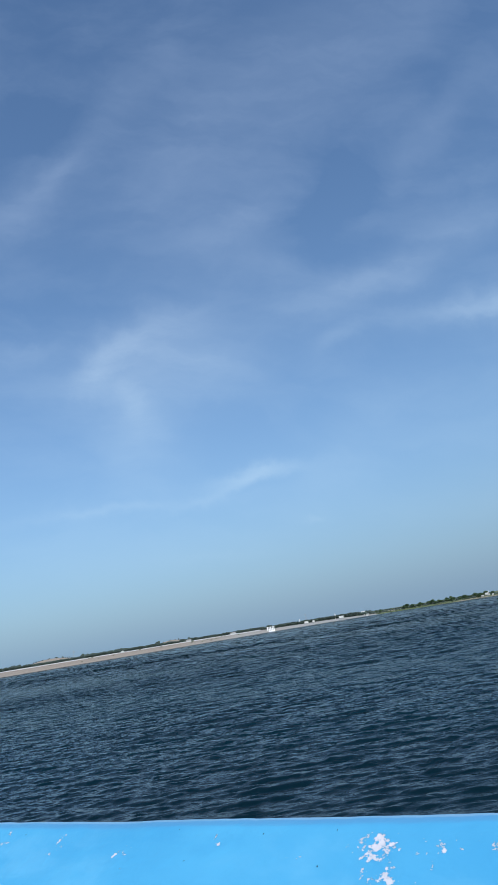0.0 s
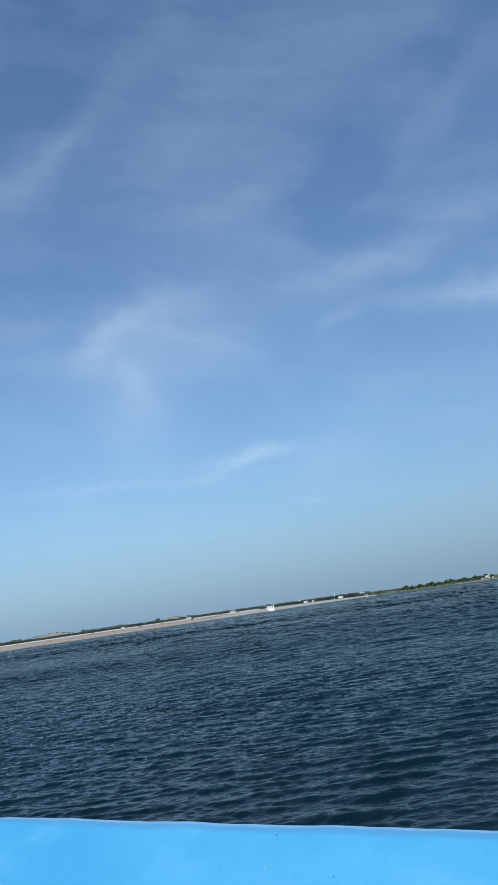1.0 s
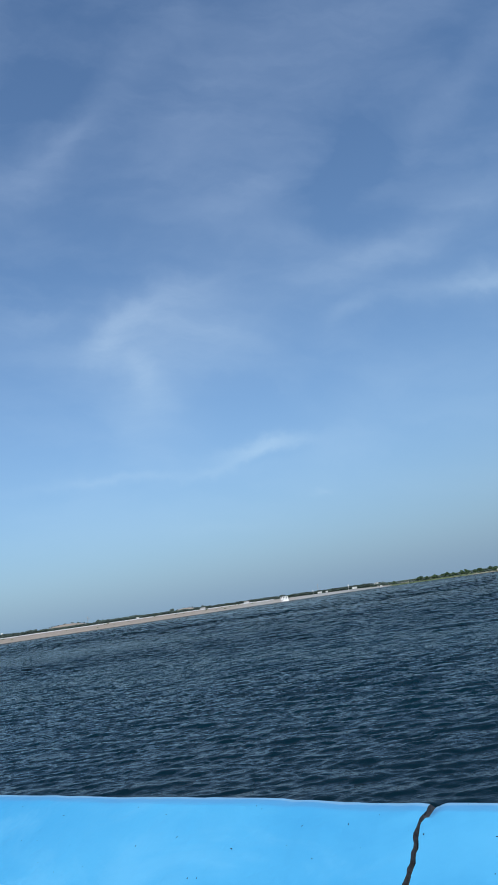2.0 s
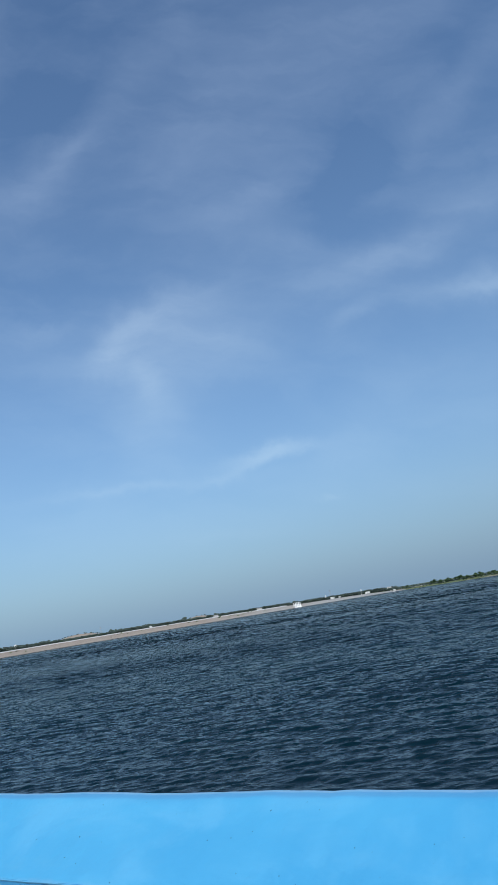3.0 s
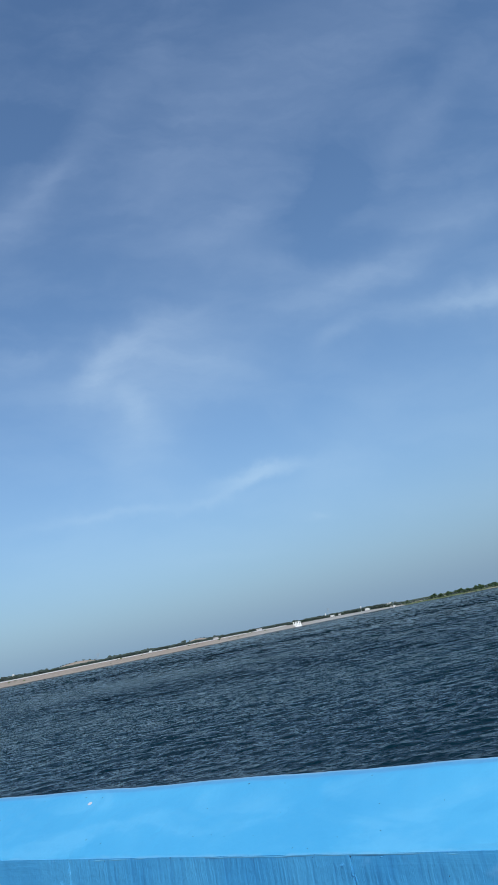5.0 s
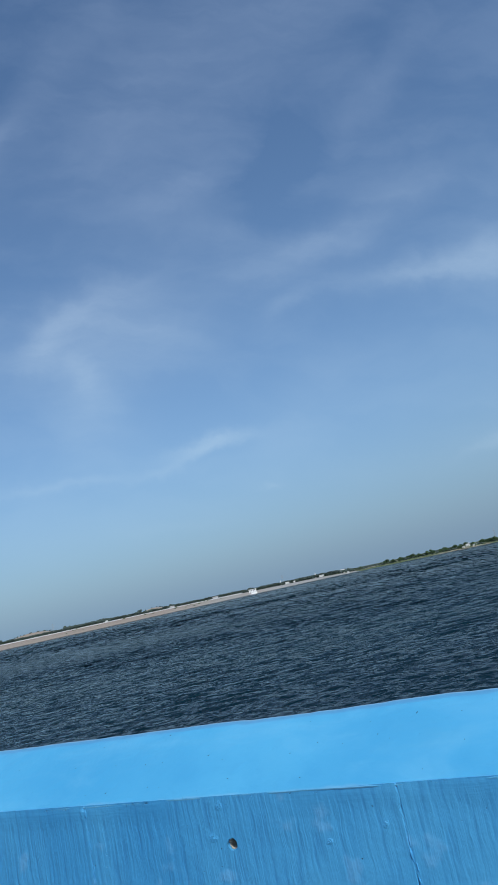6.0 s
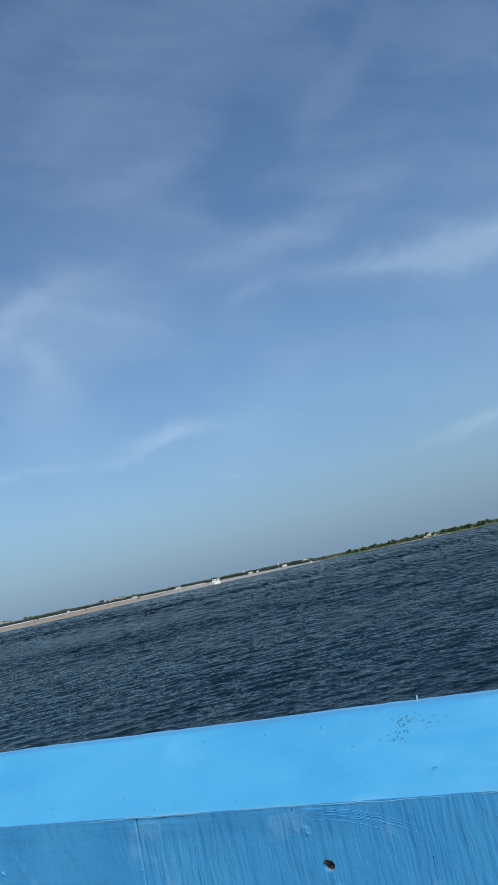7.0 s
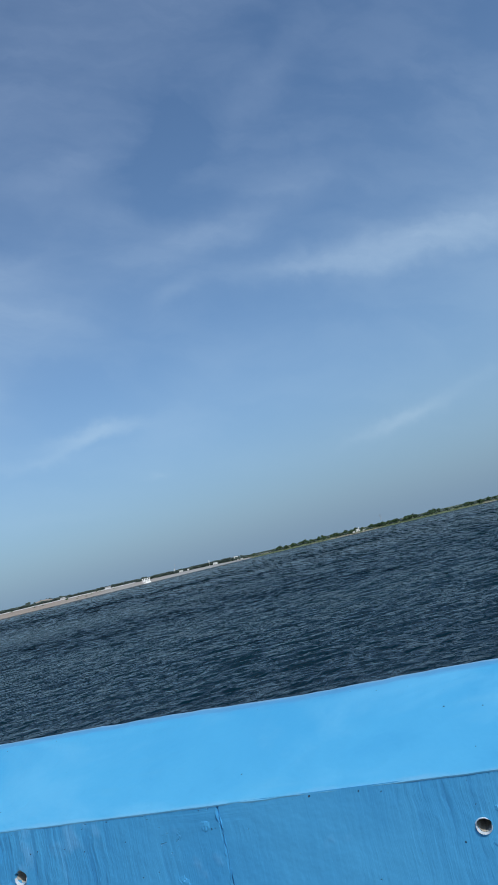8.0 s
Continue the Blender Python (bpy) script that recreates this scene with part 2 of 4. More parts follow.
def face_paint(n, shader):
    p = drawn(n)
    # drag marks of a wet trowel run down the face
    sway = n.vec("SUBTRACT", n.noise(n.mapping(p, scale=(14, 14, 24)), 1.0, 3, 0.5, color=True), (0.5, 0.5, 0.5))
    swayed = n.vec("ADD", p, n.vec("SCALE", sway, scale=0.007))
    drag = n.noise(n.mapping(swayed, rot=(0, radians(4), 0), scale=(125, 125, 9.0)), 1.0, 4, 0.55, 0.0)
    up = n.add("ShaderNodeSeparateXYZ", {"Vector": p}).outputs["Z"]
    sweep = n.noise(n.mapping(swayed, rot=(0, radians(-3), 0), scale=(5, 5, 210)), 1.0, 3, 0.55)
    swept = n.math("MULTIPLY", n.step(up, 0.885, 0.918), n.step(n.noise(p, 2.4, 2), 0.46, 0.58))
    broad = n.noise(n.mapping(p, scale=(6, 6, 2.0)), 1.0, 4, 0.6)
    where = n.step(n.noise(n.mapping(p, scale=(1.6, 1.6, 1.2)), 1.0, 3, 0.5), 0.38, 0.58, 0.10, 1.0)
    col = n.mix(n.step(broad, 0.3, 0.7), (0.052, 0.315, 0.62, 1), (0.082, 0.395, 0.70, 1))
    col = n.mix(n.math("MULTIPLY", n.math("MULTIPLY", n.step(drag, 0.50, 0.68), where), 0.42), col, (0.03, 0.20, 0.47, 1))
    scuff = n.step(n.math("ADD", n.noise(p, 18.0, 3, 0.5), n.math("MULTIPLY", broad, 0.25)), 0.74, 0.86)
    col = n.mix(n.math("MULTIPLY", scuff, 0.4), col, (0.20, 0.50, 0.80, 1))
    rough = n.vec("ADD", p, n.vec("SCALE", n.noise(p, 160.0, 2, 0.5, color=True), scale=0.006))
    axes = n.add("ShaderNodeSeparateXYZ", {"Vector": rough}).outputs
    rough = n.add("ShaderNodeCombineXYZ", {"X": axes["X"], "Y": axes["Z"]}).outputs[0]
    cell = n.add("ShaderNodeTexVoronoi", {"Vector": rough, "Scale": 30.0, "Randomness": 1.0}, voronoi_dimensions="2D")
    pick = n.add("ShaderNodeSeparateColor", {"Color": cell.outputs["Color"]})
    dot = n.math("MULTIPLY", n.math("LESS_THAN", cell.outputs["Distance"], n.math("MULTIPLY_ADD", pick.outputs[0], 0.024, 0.008)),
                 n.math("GREATER_THAN", pick.outputs[1], n.math("SUBTRACT", n.step(n.noise(p, 1.1, 2), 0.38, 0.6, 0.88, 0.48), n.step(up, 0.905, 0.918, 0.0, 0.25))))
    col = n.mix(dot, col, (0.003, 0.016, 0.035, 1))
    h = n.math("MULTIPLY", n.math("MULTIPLY", drag, n.math("MULTIPLY_ADD", where, 0.95, 0.05)), -1.0)
    h = n.math("MULTIPLY", h, n.math("MULTIPLY_ADD", swept, -0.8, 1.0))
    h = n.math("ADD", h, n.math("MULTIPLY", n.math("MULTIPLY", sweep, swept), 0.20))
    h = n.math("ADD", h, n.math("MULTIPLY", n.noise(p, 70.0, 3, 0.5), 0.10))
    h = n.math("ADD", h, n.math("MULTIPLY", n.noise(p, 14.0, 4, 0.6), 1.0))
    h = n.math("ADD", h, n.math("MULTIPLY", scuff, 0.12))
    h = n.math("SUBTRACT", h, n.math("MULTIPLY", dot, 1.0))
    # crumbling plaster: in patches, along the foot of the coping and beside the open joint
    along = n.add("ShaderNodeSeparateXYZ", {"Vector": p}).outputs["X"]
    beside = n.math("EXPONENT", n.math("MULTIPLY", n.math("POWER", n.math("DIVIDE", n.math("ADD", along, 31.98), 0.22), 2.0), -1.0))
    edge = n.step(up, 0.914, 0.921, 0.0, 0.10)
    near = n.math("ADD", n.math("ADD", n.step(n.noise(p, 3.2, 3, 0.6), 0.55, 0.72, 0.0, 0.17), n.math("MULTIPLY", beside, 0.17)), edge)
    crumb = n.noise(n.mapping(p, scale=(120, 120, 150)), 1.0, 3, 0.6, 0.4)
    broken = n.step(n.math("ADD", crumb, near), 0.76, 0.81)
    lumps = n.step(n.math("SUBTRACT", n.math("ADD", near, 0.38), n.noise(n.mapping(p, loc=(7, 0, 3), scale=(70, 70, 60)), 1.0, 3, 0.55)), 0.14, 0.26)
    col = n.mix(n.math("MULTIPLY", broken, 0.7), col, (0.016, 0.10, 0.22, 1))
    h = n.math("ADD", h, n.math("MULTIPLY", n.math("SUBTRACT", lumps, broken), 0.34))
    n.put(col, shader.inputs["Base Color"])
    shader.inputs["Roughness"].default_value = 0.36
    n.put(n.bump(h, 0.8, 0.0063), shader.inputs["Normal"])


def simple(base, other, scale, rough=0.8, bump=0.3, distance=0.01, island=0.0, stretch=(1, 1, 1)):
    def paint(n, shader):
        p = n.mapping(place(n), scale=stretch)
        a = n.noise(p, scale, 5, 0.62)
        b = n.noise(p, scale * 0.13, 3, 0.55)
        fac = n.math("MULTIPLY_ADD", n.step(b, 0.3, 0.7), 0.45, n.math("MULTIPLY", n.step(a, 0.3, 0.7), 0.55))
        col = n.mix(fac, (*base, 1), (*other, 1))
        if island:
            geo = n.add("ShaderNodeNewGeometry").outputs["Random Per Island"]
            info = n.add("ShaderNodeObjectInfo").outputs["Random"]
            r = n.math("FRACT", n.math("ADD", geo, info))
            hsv = n.add("ShaderNodeHueSaturation", {"Color": col, "Value": n.math("MULTIPLY_ADD", r, island, 1 - island / 2),
                                                    "Hue": n.math("MULTIPLY_ADD", r, -0.03, 0.515)})
            col = hsv.outputs[0]
        n.put(col, shader.inputs["Base Color"])
        shader.inputs["Roughness"].default_value = rough
        n.put(n.bump(a, bump, distance), shader.inputs["Normal"])
    return paint


def water_paint(n, shader):
    p = place(n)
    off = n.add("ShaderNodeSeparateXYZ", {"Vector": p}).outputs["Y"]
    turned = n.mapping(p, rot=(0, 0, radians(-33)))
    def crests(scale, stretch, detail=3):
        """Noise folded into sharp little crests."""
        f = n.noise(n.mapping(turned, scale=stretch), scale, detail, 0.55, 0.3)
        return n.math("SUBTRACT", 1.0, n.math("ABSOLUTE", n.math("MULTIPLY_ADD", f, 2.0, -1.0)))

    ripple = n.noise(n.mapping(turned, scale=(0.8, 1.5, 1)), 6.0, 3, 0.55, 0.3)
    chop = crests(1.5, (0.8, 1.4, 1))
    # wave groups grow with distance, as the small waves run together
    group = crests(0.72, (0.95, 1.1, 1), 2)
    patch = crests(0.45, (1.2, 0.9, 1), 2)
    field = crests(0.07, (3.0, 0.9, 1), 2)
    reach = crests(0.028, (4.0, 0.9, 1), 2)
    gust = n.noise(n.mapping(turned, scale=(0.35, 1.0, 1)), 0.018, 4, 0.55)
    h = n.math("ADD", n.math("MULTIPLY", ripple, 0.022),
               n.math("MULTIPLY", chop, n.step(off, 15.0, 80.0, 0.08, 0.30)))
    h = n.math("ADD", h, n.math("MULTIPLY", group, n.step(off, 15.0, 60.0, 0.06, 0.80)))
    h = n.math("ADD", h, n.math("MULTIPLY", patch, n.step(off, 35.0, 130.0, 0.0, 2.4)))
    h = n.math("ADD", h, n.math("MULTIPLY", field, n.step(off, 90.0, 260.0, 0.0, 24.0)))
    h = n.math("ADD", h, n.math("MULTIPLY", reach, n.step(off, 200.0, 500.0, 0.0, 130.0)))
    h = n.math("MULTIPLY", h, n.step(gust, 0.3, 0.7, 0.75, 1.2))
    # the wind is stronger out towards the long bank
    along = n.add("ShaderNodeSeparateXYZ", {"Vector": p}).outputs["X"]
    h = n.math("MULTIPLY", h, n.step(along, -150.0, 0.0, 1.5, 0.4))
    n.put(n.mix(n.step(gust, 0.3, 0.7), (0.002, 0.0115, 0.0185, 1), (0.002, 0.016, 0.0245, 1)), shader.inputs["Base Color"])
    # far off the small waves melt into a rough sheen
    n.put(n.step(off, 18.0, 140.0, 0.08, 0.18), shader.inputs["Roughness"])
    shader.inputs["IOR"].default_value = 1.15
    shader.inputs["Specular Tint"].default_value = (0.62, 0.96, 1.04, 1.0)
    n.put(n.bump(h, 1.0, 1.0), shader.inputs["Normal"])


def land_paint(n, shader):
    p = place(n)
    flat = n.vec("MULTIPLY", p, (1, 1, 0))
    z = n.add("ShaderNodeSeparateXYZ", {"Vector": p}).outputs["Z"]
    a = n.noise(flat, 0.05, 5, 0.6)
    b = n.noise(flat, 0.008, 4, 0.6)
    c = n.noise(p, 0.6, 4, 0.65)
    soil = n.mix(n.step(c, 0.3, 0.7), (0.27, 0.215, 0.165, 1), (0.37, 0.31, 0.25, 1))
    grass = n.mix(n.step(c, 0.3, 0.7), (0.07, 0.115, 0.045, 1), (0.14, 0.17, 0.075, 1))
    green = n.step(n.math("MULTIPLY_ADD", b, 0.7, n.math("MULTIPLY", a, 0.5)), 0.42, 0.60)
    green = n.math("MULTIPLY", green, n.step(z, 0.4, 1.4, 1.0, 0.1))
    col = n.mix(green, soil, grass)
    n.put(col, shader.inputs["Base Color"])
    shader.inputs["Roughness"].default_value = 0.95
    n.put(n.bump(c, 0.5, 0.4), shader.inputs["Normal"])


def pitching_paint(n, shader):
    p = place(n)
    c = n.noise(p, 0.5, 5, 0.7)
    stone = n.add("ShaderNodeTexVoronoi", {"Vector": p, "Scale": 0.9, "Randomness": 1.0})
    x = n.add("ShaderNodeSeparateXYZ", {"Vector": p}).outputs["X"]
    warm = n.step(n.math("ADD", x, n.math("MULTIPLY", n.noise(p, 0.01, 3), 160.0)), -590.0, -480.0, 1.0, 0.0)
    tan = n.mix(n.step(c, 0.3, 0.7), (0.225, 0.19, 0.158, 1), (0.31, 0.268, 0.225, 1))
    grey = n.mix(n.step(c, 0.3, 0.7), (0.24, 0.24, 0.225, 1), (0.34, 0.34, 0.32, 1))
    col = n.mix(warm, grey, tan)
    weed = n.step(n.noise(n.mapping(p, scale=(1, 1, 1.6)), 0.055, 5, 0.7), 0.66, 0.72)
    col = n.mix(n.math("MULTIPLY", weed, 0.8), col, (0.09, 0.10, 0.05, 1))
    n.put(col, shader.inputs["Base Color"])
    shader.inputs["Roughness"].default_value = 0.9
    n.put(n.bump(stone.outputs["Distance"], 0.6, 0.3), shader.inputs["Normal"])


M_COPING = material("light_blue_gloss_paint", coping_paint)
M_FACE = material("blue_brushed_paint", face_paint)
M_CORE = material("grey_concrete", simple((0.26, 0.25, 0.24), (0.36, 0.35, 0.33), 14, 0.9, 0.4, 0.006))
M_MORTAR = material("dark_mortar", simple((0.006, 0.009, 0.014), (0.07, 0.08, 0.10), 70, 0.95, 0.8, 0.006))
M_PIPE = material("beige_plastic", simple((0.36, 0.31, 0.25), (0.58, 0.53, 0.46), 90, 0.55, 0.3, 0.001))
M_RIM = material("white_plaster", simple((0.28, 0.44, 0.56), (0.70, 0.72, 0.73), 120, 0.85, 0.6, 0.002))
M_ROAD = material("asphalt", simple((0.045, 0.045, 0.047), (0.075, 0.073, 0.07), 60, 0.9, 0.5, 0.006))
M_DAM = material("dam_concrete", simple((0.10, 0.10, 0.09), (0.17, 0.165, 0.15), 1.2, 0.9, 0.4, 0.03))
M_WATER = material("lake_water", water_paint)
M_LAND = material("dry_ground", land_paint)
M_PITCHING = material("stone_pitching", pitching_paint)
M_WHITE = material("white_wash", simple((0.70, 0.70, 0.67), (0.84, 0.84, 0.82), 1.5, 0.8, 0.2, 0.02))
M_PALE = material("pale_render", simple((0.55, 0.57, 0.57), (0.70, 0.71, 0.71), 0.3, 0.85, 0.2, 0.02))
M_ROOF = material("grey_roof", simple((0.30, 0.29, 0.28), (0.42, 0.40, 0.38), 1.5, 0.8, 0.2, 0.02))
M_GLASS = material("dark_glass", simple((0.02, 0.025, 0.03), (0.04, 0.045, 0.05), 1.0, 0.2, 0.0, 0.01))
M_LEAF = material("tree_leaves", simple((0.018, 0.048, 0.016), (0.046, 0.090, 0.030), 1.4, 0.8, 0.6, 0.2, island=0.7))
# scrub green with the distance haze mixed into its base colour
M_SCRUB = material("hazed_scrub_leaves", simple((0.034, 0.058, 0.048), (0.066, 0.094, 0.076), 1.2, 0.85, 0.6, 0.2, island=0.6))
M_REED = material("reeds_and_bushes", simple((0.050, 0.080, 0.030), (0.115, 0.145, 0.062), 1.2, 0.85, 0.5, 0.2, island=0.7))
M_BARK = material("bark", simple((0.10, 0.075, 0.055), (0.18, 0.14, 0.11), 6, 0.9, 0.5, 0.03))
M_STEEL = material("galvanised_steel", simple((0.30, 0.32, 0.34), (0.42, 0.44, 0.45), 3, 0.5, 0.1, 0.01))


# ---- mesh helpers ----
def mesh_of(name, bm, mat, smooth=False):
    me = bpy.data.meshes.new(name)
    bm.normal_update()
    bm.to_mesh(me)
    bm.free()
    me.materials.append(mat)
    if smooth:
        me.polygons.foreach_set("use_smooth", [True] * len(me.polygons))
        me.set_sharp_from_angle(angle=radians(22))
    return me


def part(name, bm, mat, parent, label="", smooth=False):
    ob = new(name, mesh_of(name, bm, mat, smooth))
    ob.parent = parent
    return tagged(ob, label)


def grid_mesh(name, verts, rows, cols, mat, smooth=True):
    """A sheet of rows x cols vertices, counted row by row."""
    i = np.arange(rows * cols).reshape(rows, cols)
    quads = np.stack([i[:-1, :-1], i[:-1, 1:], i[1:, 1:], i[1:, :-1]], -1).reshape(-1, 4)
    me = bpy.data.meshes.new(name)
    me.vertices.add(len(verts))
    me.vertices.foreach_set("co", np.asarray(verts, dtype=np.float32).ravel())
    me.loops.add(quads.size)
    me.loops.foreach_set("vertex_index", quads.ravel().astype(np.int32))
    me.polygons.add(len(quads))
    me.polygons.foreach_set("loop_start", np.arange(0, quads.size, 4, dtype=np.int32))
    if smooth:
        me.polygons.foreach_set("use_smooth", np.ones(len(quads), dtype=bool))
    me.update(calc_edges=True)
    me.materials.append(mat)
    return me


def box(bm, x0, x1, y0, y1, z0, z1, m=None):
    vs = [bm.verts.new(Vector(c) if m is None else m @ Vector(c)) for c in
          ((x0, y0, z0), (x1, y0, z0), (x1, y1, z0), (x0, y1, z0), (x0, y0, z1), (x1, y0, z1), (x1, y1, z1), (x0, y1, z1))]
    for f in ((3, 2, 1, 0), (4, 5, 6, 7), (0, 1, 5, 4), (1, 2, 6, 5), (2, 3, 7, 6), (3, 0, 4, 7)):
        bm.faces.new([vs[i] for i in f])


def empty(name, m=None):
    ob = new(name)
    ob.empty_display_size = 0.2
    if m is not None:
        ob.matrix_world = m
    return ob


# ---- water ----
GROUP_SLOPE = 0.031


def build_water():
    rng = np.random.default_rng(4)
    # fine fan in front of the dam, coarse skirts to either side
    y = np.concatenate([[2.0, 6.0, 9.0], np.geomspace(11.0, 110.0, 540), np.geomspace(110.0, 430.0, 270)[1:], np.geomspace(430.0, 1150.0, 100)[1:], [1400.0, 1900.0, 2600.0]])
    u = np.concatenate([-np.geomspace(4.0, 0.02, 22), np.linspace(0, 1, 900), 1 + np.geomspace(0.02, 6.0, 22)])
    yy = np.repeat(y[:, None], len(u), 1)
    left, right = -57 - 1.62 * yy, 5 + 0.05 * yy
    xx = left + (right - left) * u[None, :]
    zz = np.zeros_like(xx)
    step_x = (right - left) / 900
    step_y = np.gradient(y)[:, None] * np.ones_like(xx)
    inside = (u >= 0) & (u <= 1)
    step_x = np.where(inside[None, :], step_x, 50.0)
    for k in range(130):
        short = k < 95
        length = 0.26 * (0.80 / 0.26) ** rng.random() if short else 0.85 * (2.6 / 0.85) ** rng.random()
        az = radians(31 + rng.normal(0, 30 if short else 17))
        dx, dy = -math.sin(az), math.cos(az)
        wave = 2 * math.pi / length
        slope = (0.034 if short else 0.044) * (0.4 + 1.2 * rng.random())
        amp = slope / wave
        keep = np.clip(length / np.maximum(step_x * abs(dx) * 1.1 + step_y * abs(dy), 1e-3) / 2.4 - 0.5, 0, 1)
        ph = wave * (dx * xx + dy * yy) + rng.random() * 6.283
        # steep face towards the dam, long back
        zz += amp * keep * (np.sin(ph) + 0.36 * np.sin(2 * ph))
    # wave groups, the longer the farther out
    for k in range(46):
        length = 1.9 * (18.0 / 1.9) ** ((k + rng.random()) / 46)
        az = radians(31 + rng.normal(0, 30))
        dx, dy = -math.sin(az), math.cos(az)
        wave = 2 * math.pi / length
        keep = np.clip(length / np.maximum(step_x * abs(dx) + step_y * abs(dy), 1e-3) / 2.4 - 0.5, 0, 1)
        keep = keep * np.clip(yy / (11.0 * length) - 0.5, 0, 1) * np.clip((1000.0 - yy) / 500.0, 0.3, 1)
        ph = wave * (dx * xx + dy * yy) + rng.random() * 6.283 + 0.9 * np.sin(xx / (length * 1.7) + k) + 0.7 * np.sin(yy / (length * 3.1) + 2 * k)
        zz += GROUP_SLOPE / wave * keep * (np.sin(ph) + 0.30 * np.sin(2 * ph))
    swell = 0.75 + 0.5 * np.sin(xx * 0.021 + 1.3 * np.sin(yy * 0.033)) * np.sin(yy * 0.027 + 0.7)
    swell = swell * np.interp(xx, [-130.0, -10.0], [1.12, 0.54])
    zz = WATER_Z + zz * swell
    verts = np.stack([xx, yy, zz], -1).reshape(-1, 3)
    water = new("water", grid_mesh("water", verts, len(y), len(u), M_WATER))
    tagged(water, "dark blue-green lake water with short wind ripples", "lake", kind="structure")


build_water()

# ---- far land: a dam bank that bends round the lake, then a low green shore ----
AZ_KNOTS = [-89, -50, -20, 0, 12.6, 18, 22, 24, 29, 35, 40.5, 58, 75, 89]
D_KNOTS = [700, 800, 900, 970, 1050, 1120, 1185, 1200, 1165, 1080, 1000, 850, 800, 800]


def shore_distance(az):
    return float(np.interp(az, AZ_KNOTS, D_KNOTS))


def at_shore(az, out=0.0, z=0.0):
    d = shore_distance(az) + out
    return Vector((EYE.x - d * math.sin(radians(az)), EYE.y + d * math.cos(radians(az)), z))


def bank_share(az):
    """1 where the built bank stands, 0 on the natural shore."""
    return float(np.clip((az - 20.0) / 2.5, 0, 1))


def crest(az):
    """Level of the bank's crest, which sinks towards its end."""
    return float(np.interp(az, [20.5, 22, 24, 29, 36, 62], [-4.4, -3.4, -2.0, -0.7, -0.1, 0.0]))


def ground_height(az, out):
    """Height of the far land, by azimuth and metres behind the waterline."""
    natural = np.interp(out, [-80, 0, 4, 40, 140, 400, 3200], [-12, WATER_Z, WATER_Z + 0.7, WATER_Z + 2.0, -1.6, -1.0, -1.0])
    top = crest(az)
    bank = np.interp(out, [-80, 0, 14, 20, 32, 120, 400, 3200], [-12, WATER_Z, top, top, min(top, -2.2), -1.5, -1.0, -1.0])
    z = natural + (bank - natural) * bank_share(az)
    if out > 30:
        near = min(1.0, (out - 30) / 40) * max(0.0, 1 - abs(out - 110) / 110)
        lumps = 10.2 * math.exp(-((az - 45.8) / 2.2) ** 2) + 9.2 * math.exp(-((az - 36.8) / 1.4) ** 2)
        lumps += 3.4 * math.exp(-((az - 41.0) / 2.0) ** 2) + 3.0 * math.exp(-((az - 52.0) / 2.5) ** 2)
        z += near * lumps
    if out > 2:
        z += noise.noise(Vector((az * 0.9, out * 0.02, 3.1))) * 0.5 * (1 - bank_share(az) * (out < 34))
    return z


def build_land():
    azs = np.concatenate([np.linspace(-89, -8, 40), np.linspace(-7, 60, 420), np.linspace(61, 89, 20)])
    outs = [-80, -20, 0, 4, 8, 14, 20, 26, 32, 45, 60, 80, 100, 130, 160, 200, 260, 340, 500, 900, 1600, 3000]
    verts = []
    for az in azs:
        for out in outs:
            verts.append(at_shore(az, out, ground_height(az, out)))
    land = new("ground_far_shore", grid_mesh("ground_far_shore", verts, len(azs), len(outs), M_LAND))
    tagged(land, "dry tan land with green patches behind the lake", "shore", kind="structure")
    # stone facing on the bank, laid a little above the soil
    azs = np.linspace(20.5, 62, 300)
    lifts = [(-3, 0.0), (0, 0.0), (4, 0.30), (9, 0.65), (14, 1.0), (15.5, 1.0)]     # metres out, share of the rise
    verts = []
    for az in azs:
        share = bank_share(az)
        for out, rise in lifts:
            base = ground_height(az, out)
            z = WATER_Z + 0.1 + (crest(az) - WATER_Z) * rise - (1.3 if out < 0 else 0.0)
            verts.append(at_shore(az, out, base + (z + 0.1 - base) * share - 0.3 * (share < 0.3)
                                  + 0.18 * noise.noise(Vector((az * 9, out * 0.5, 0)))))
    facing = new("bank_facing", grid_mesh("bank_facing", verts, len(azs), len(lifts), M_PITCHING))
    tagged(facing, "pale stone pitching on the lake bank", "embankment", kind="structure")
    # low white wall along the bank's crest
    bm = bmesh.new()
    azs = np.linspace(30, 62, 130)
    rings = []
    for az in azs:
        rings.append([bm.verts.new(at_shore(az, o, crest(az) + z)) for o, z in ((15.6, -0.2), (15.6, 1.2), (16.1, 1.2), (16.1, -0.2))])
    for a, b in zip(rings, rings[1:]):
        for i in range(4):
            bm.faces.new((a[i], b[i], b[(i + 1) % 4], a[(i + 1) % 4]))
    bmesh.ops.recalc_face_normals(bm, faces=bm.faces[:])
    wall = new("wall_crest", mesh_of("wall_crest", bm, M_PALE))
    tagged(wall, "low whitewashed wall along the bank crest", "wall", kind="structure")


build_land()


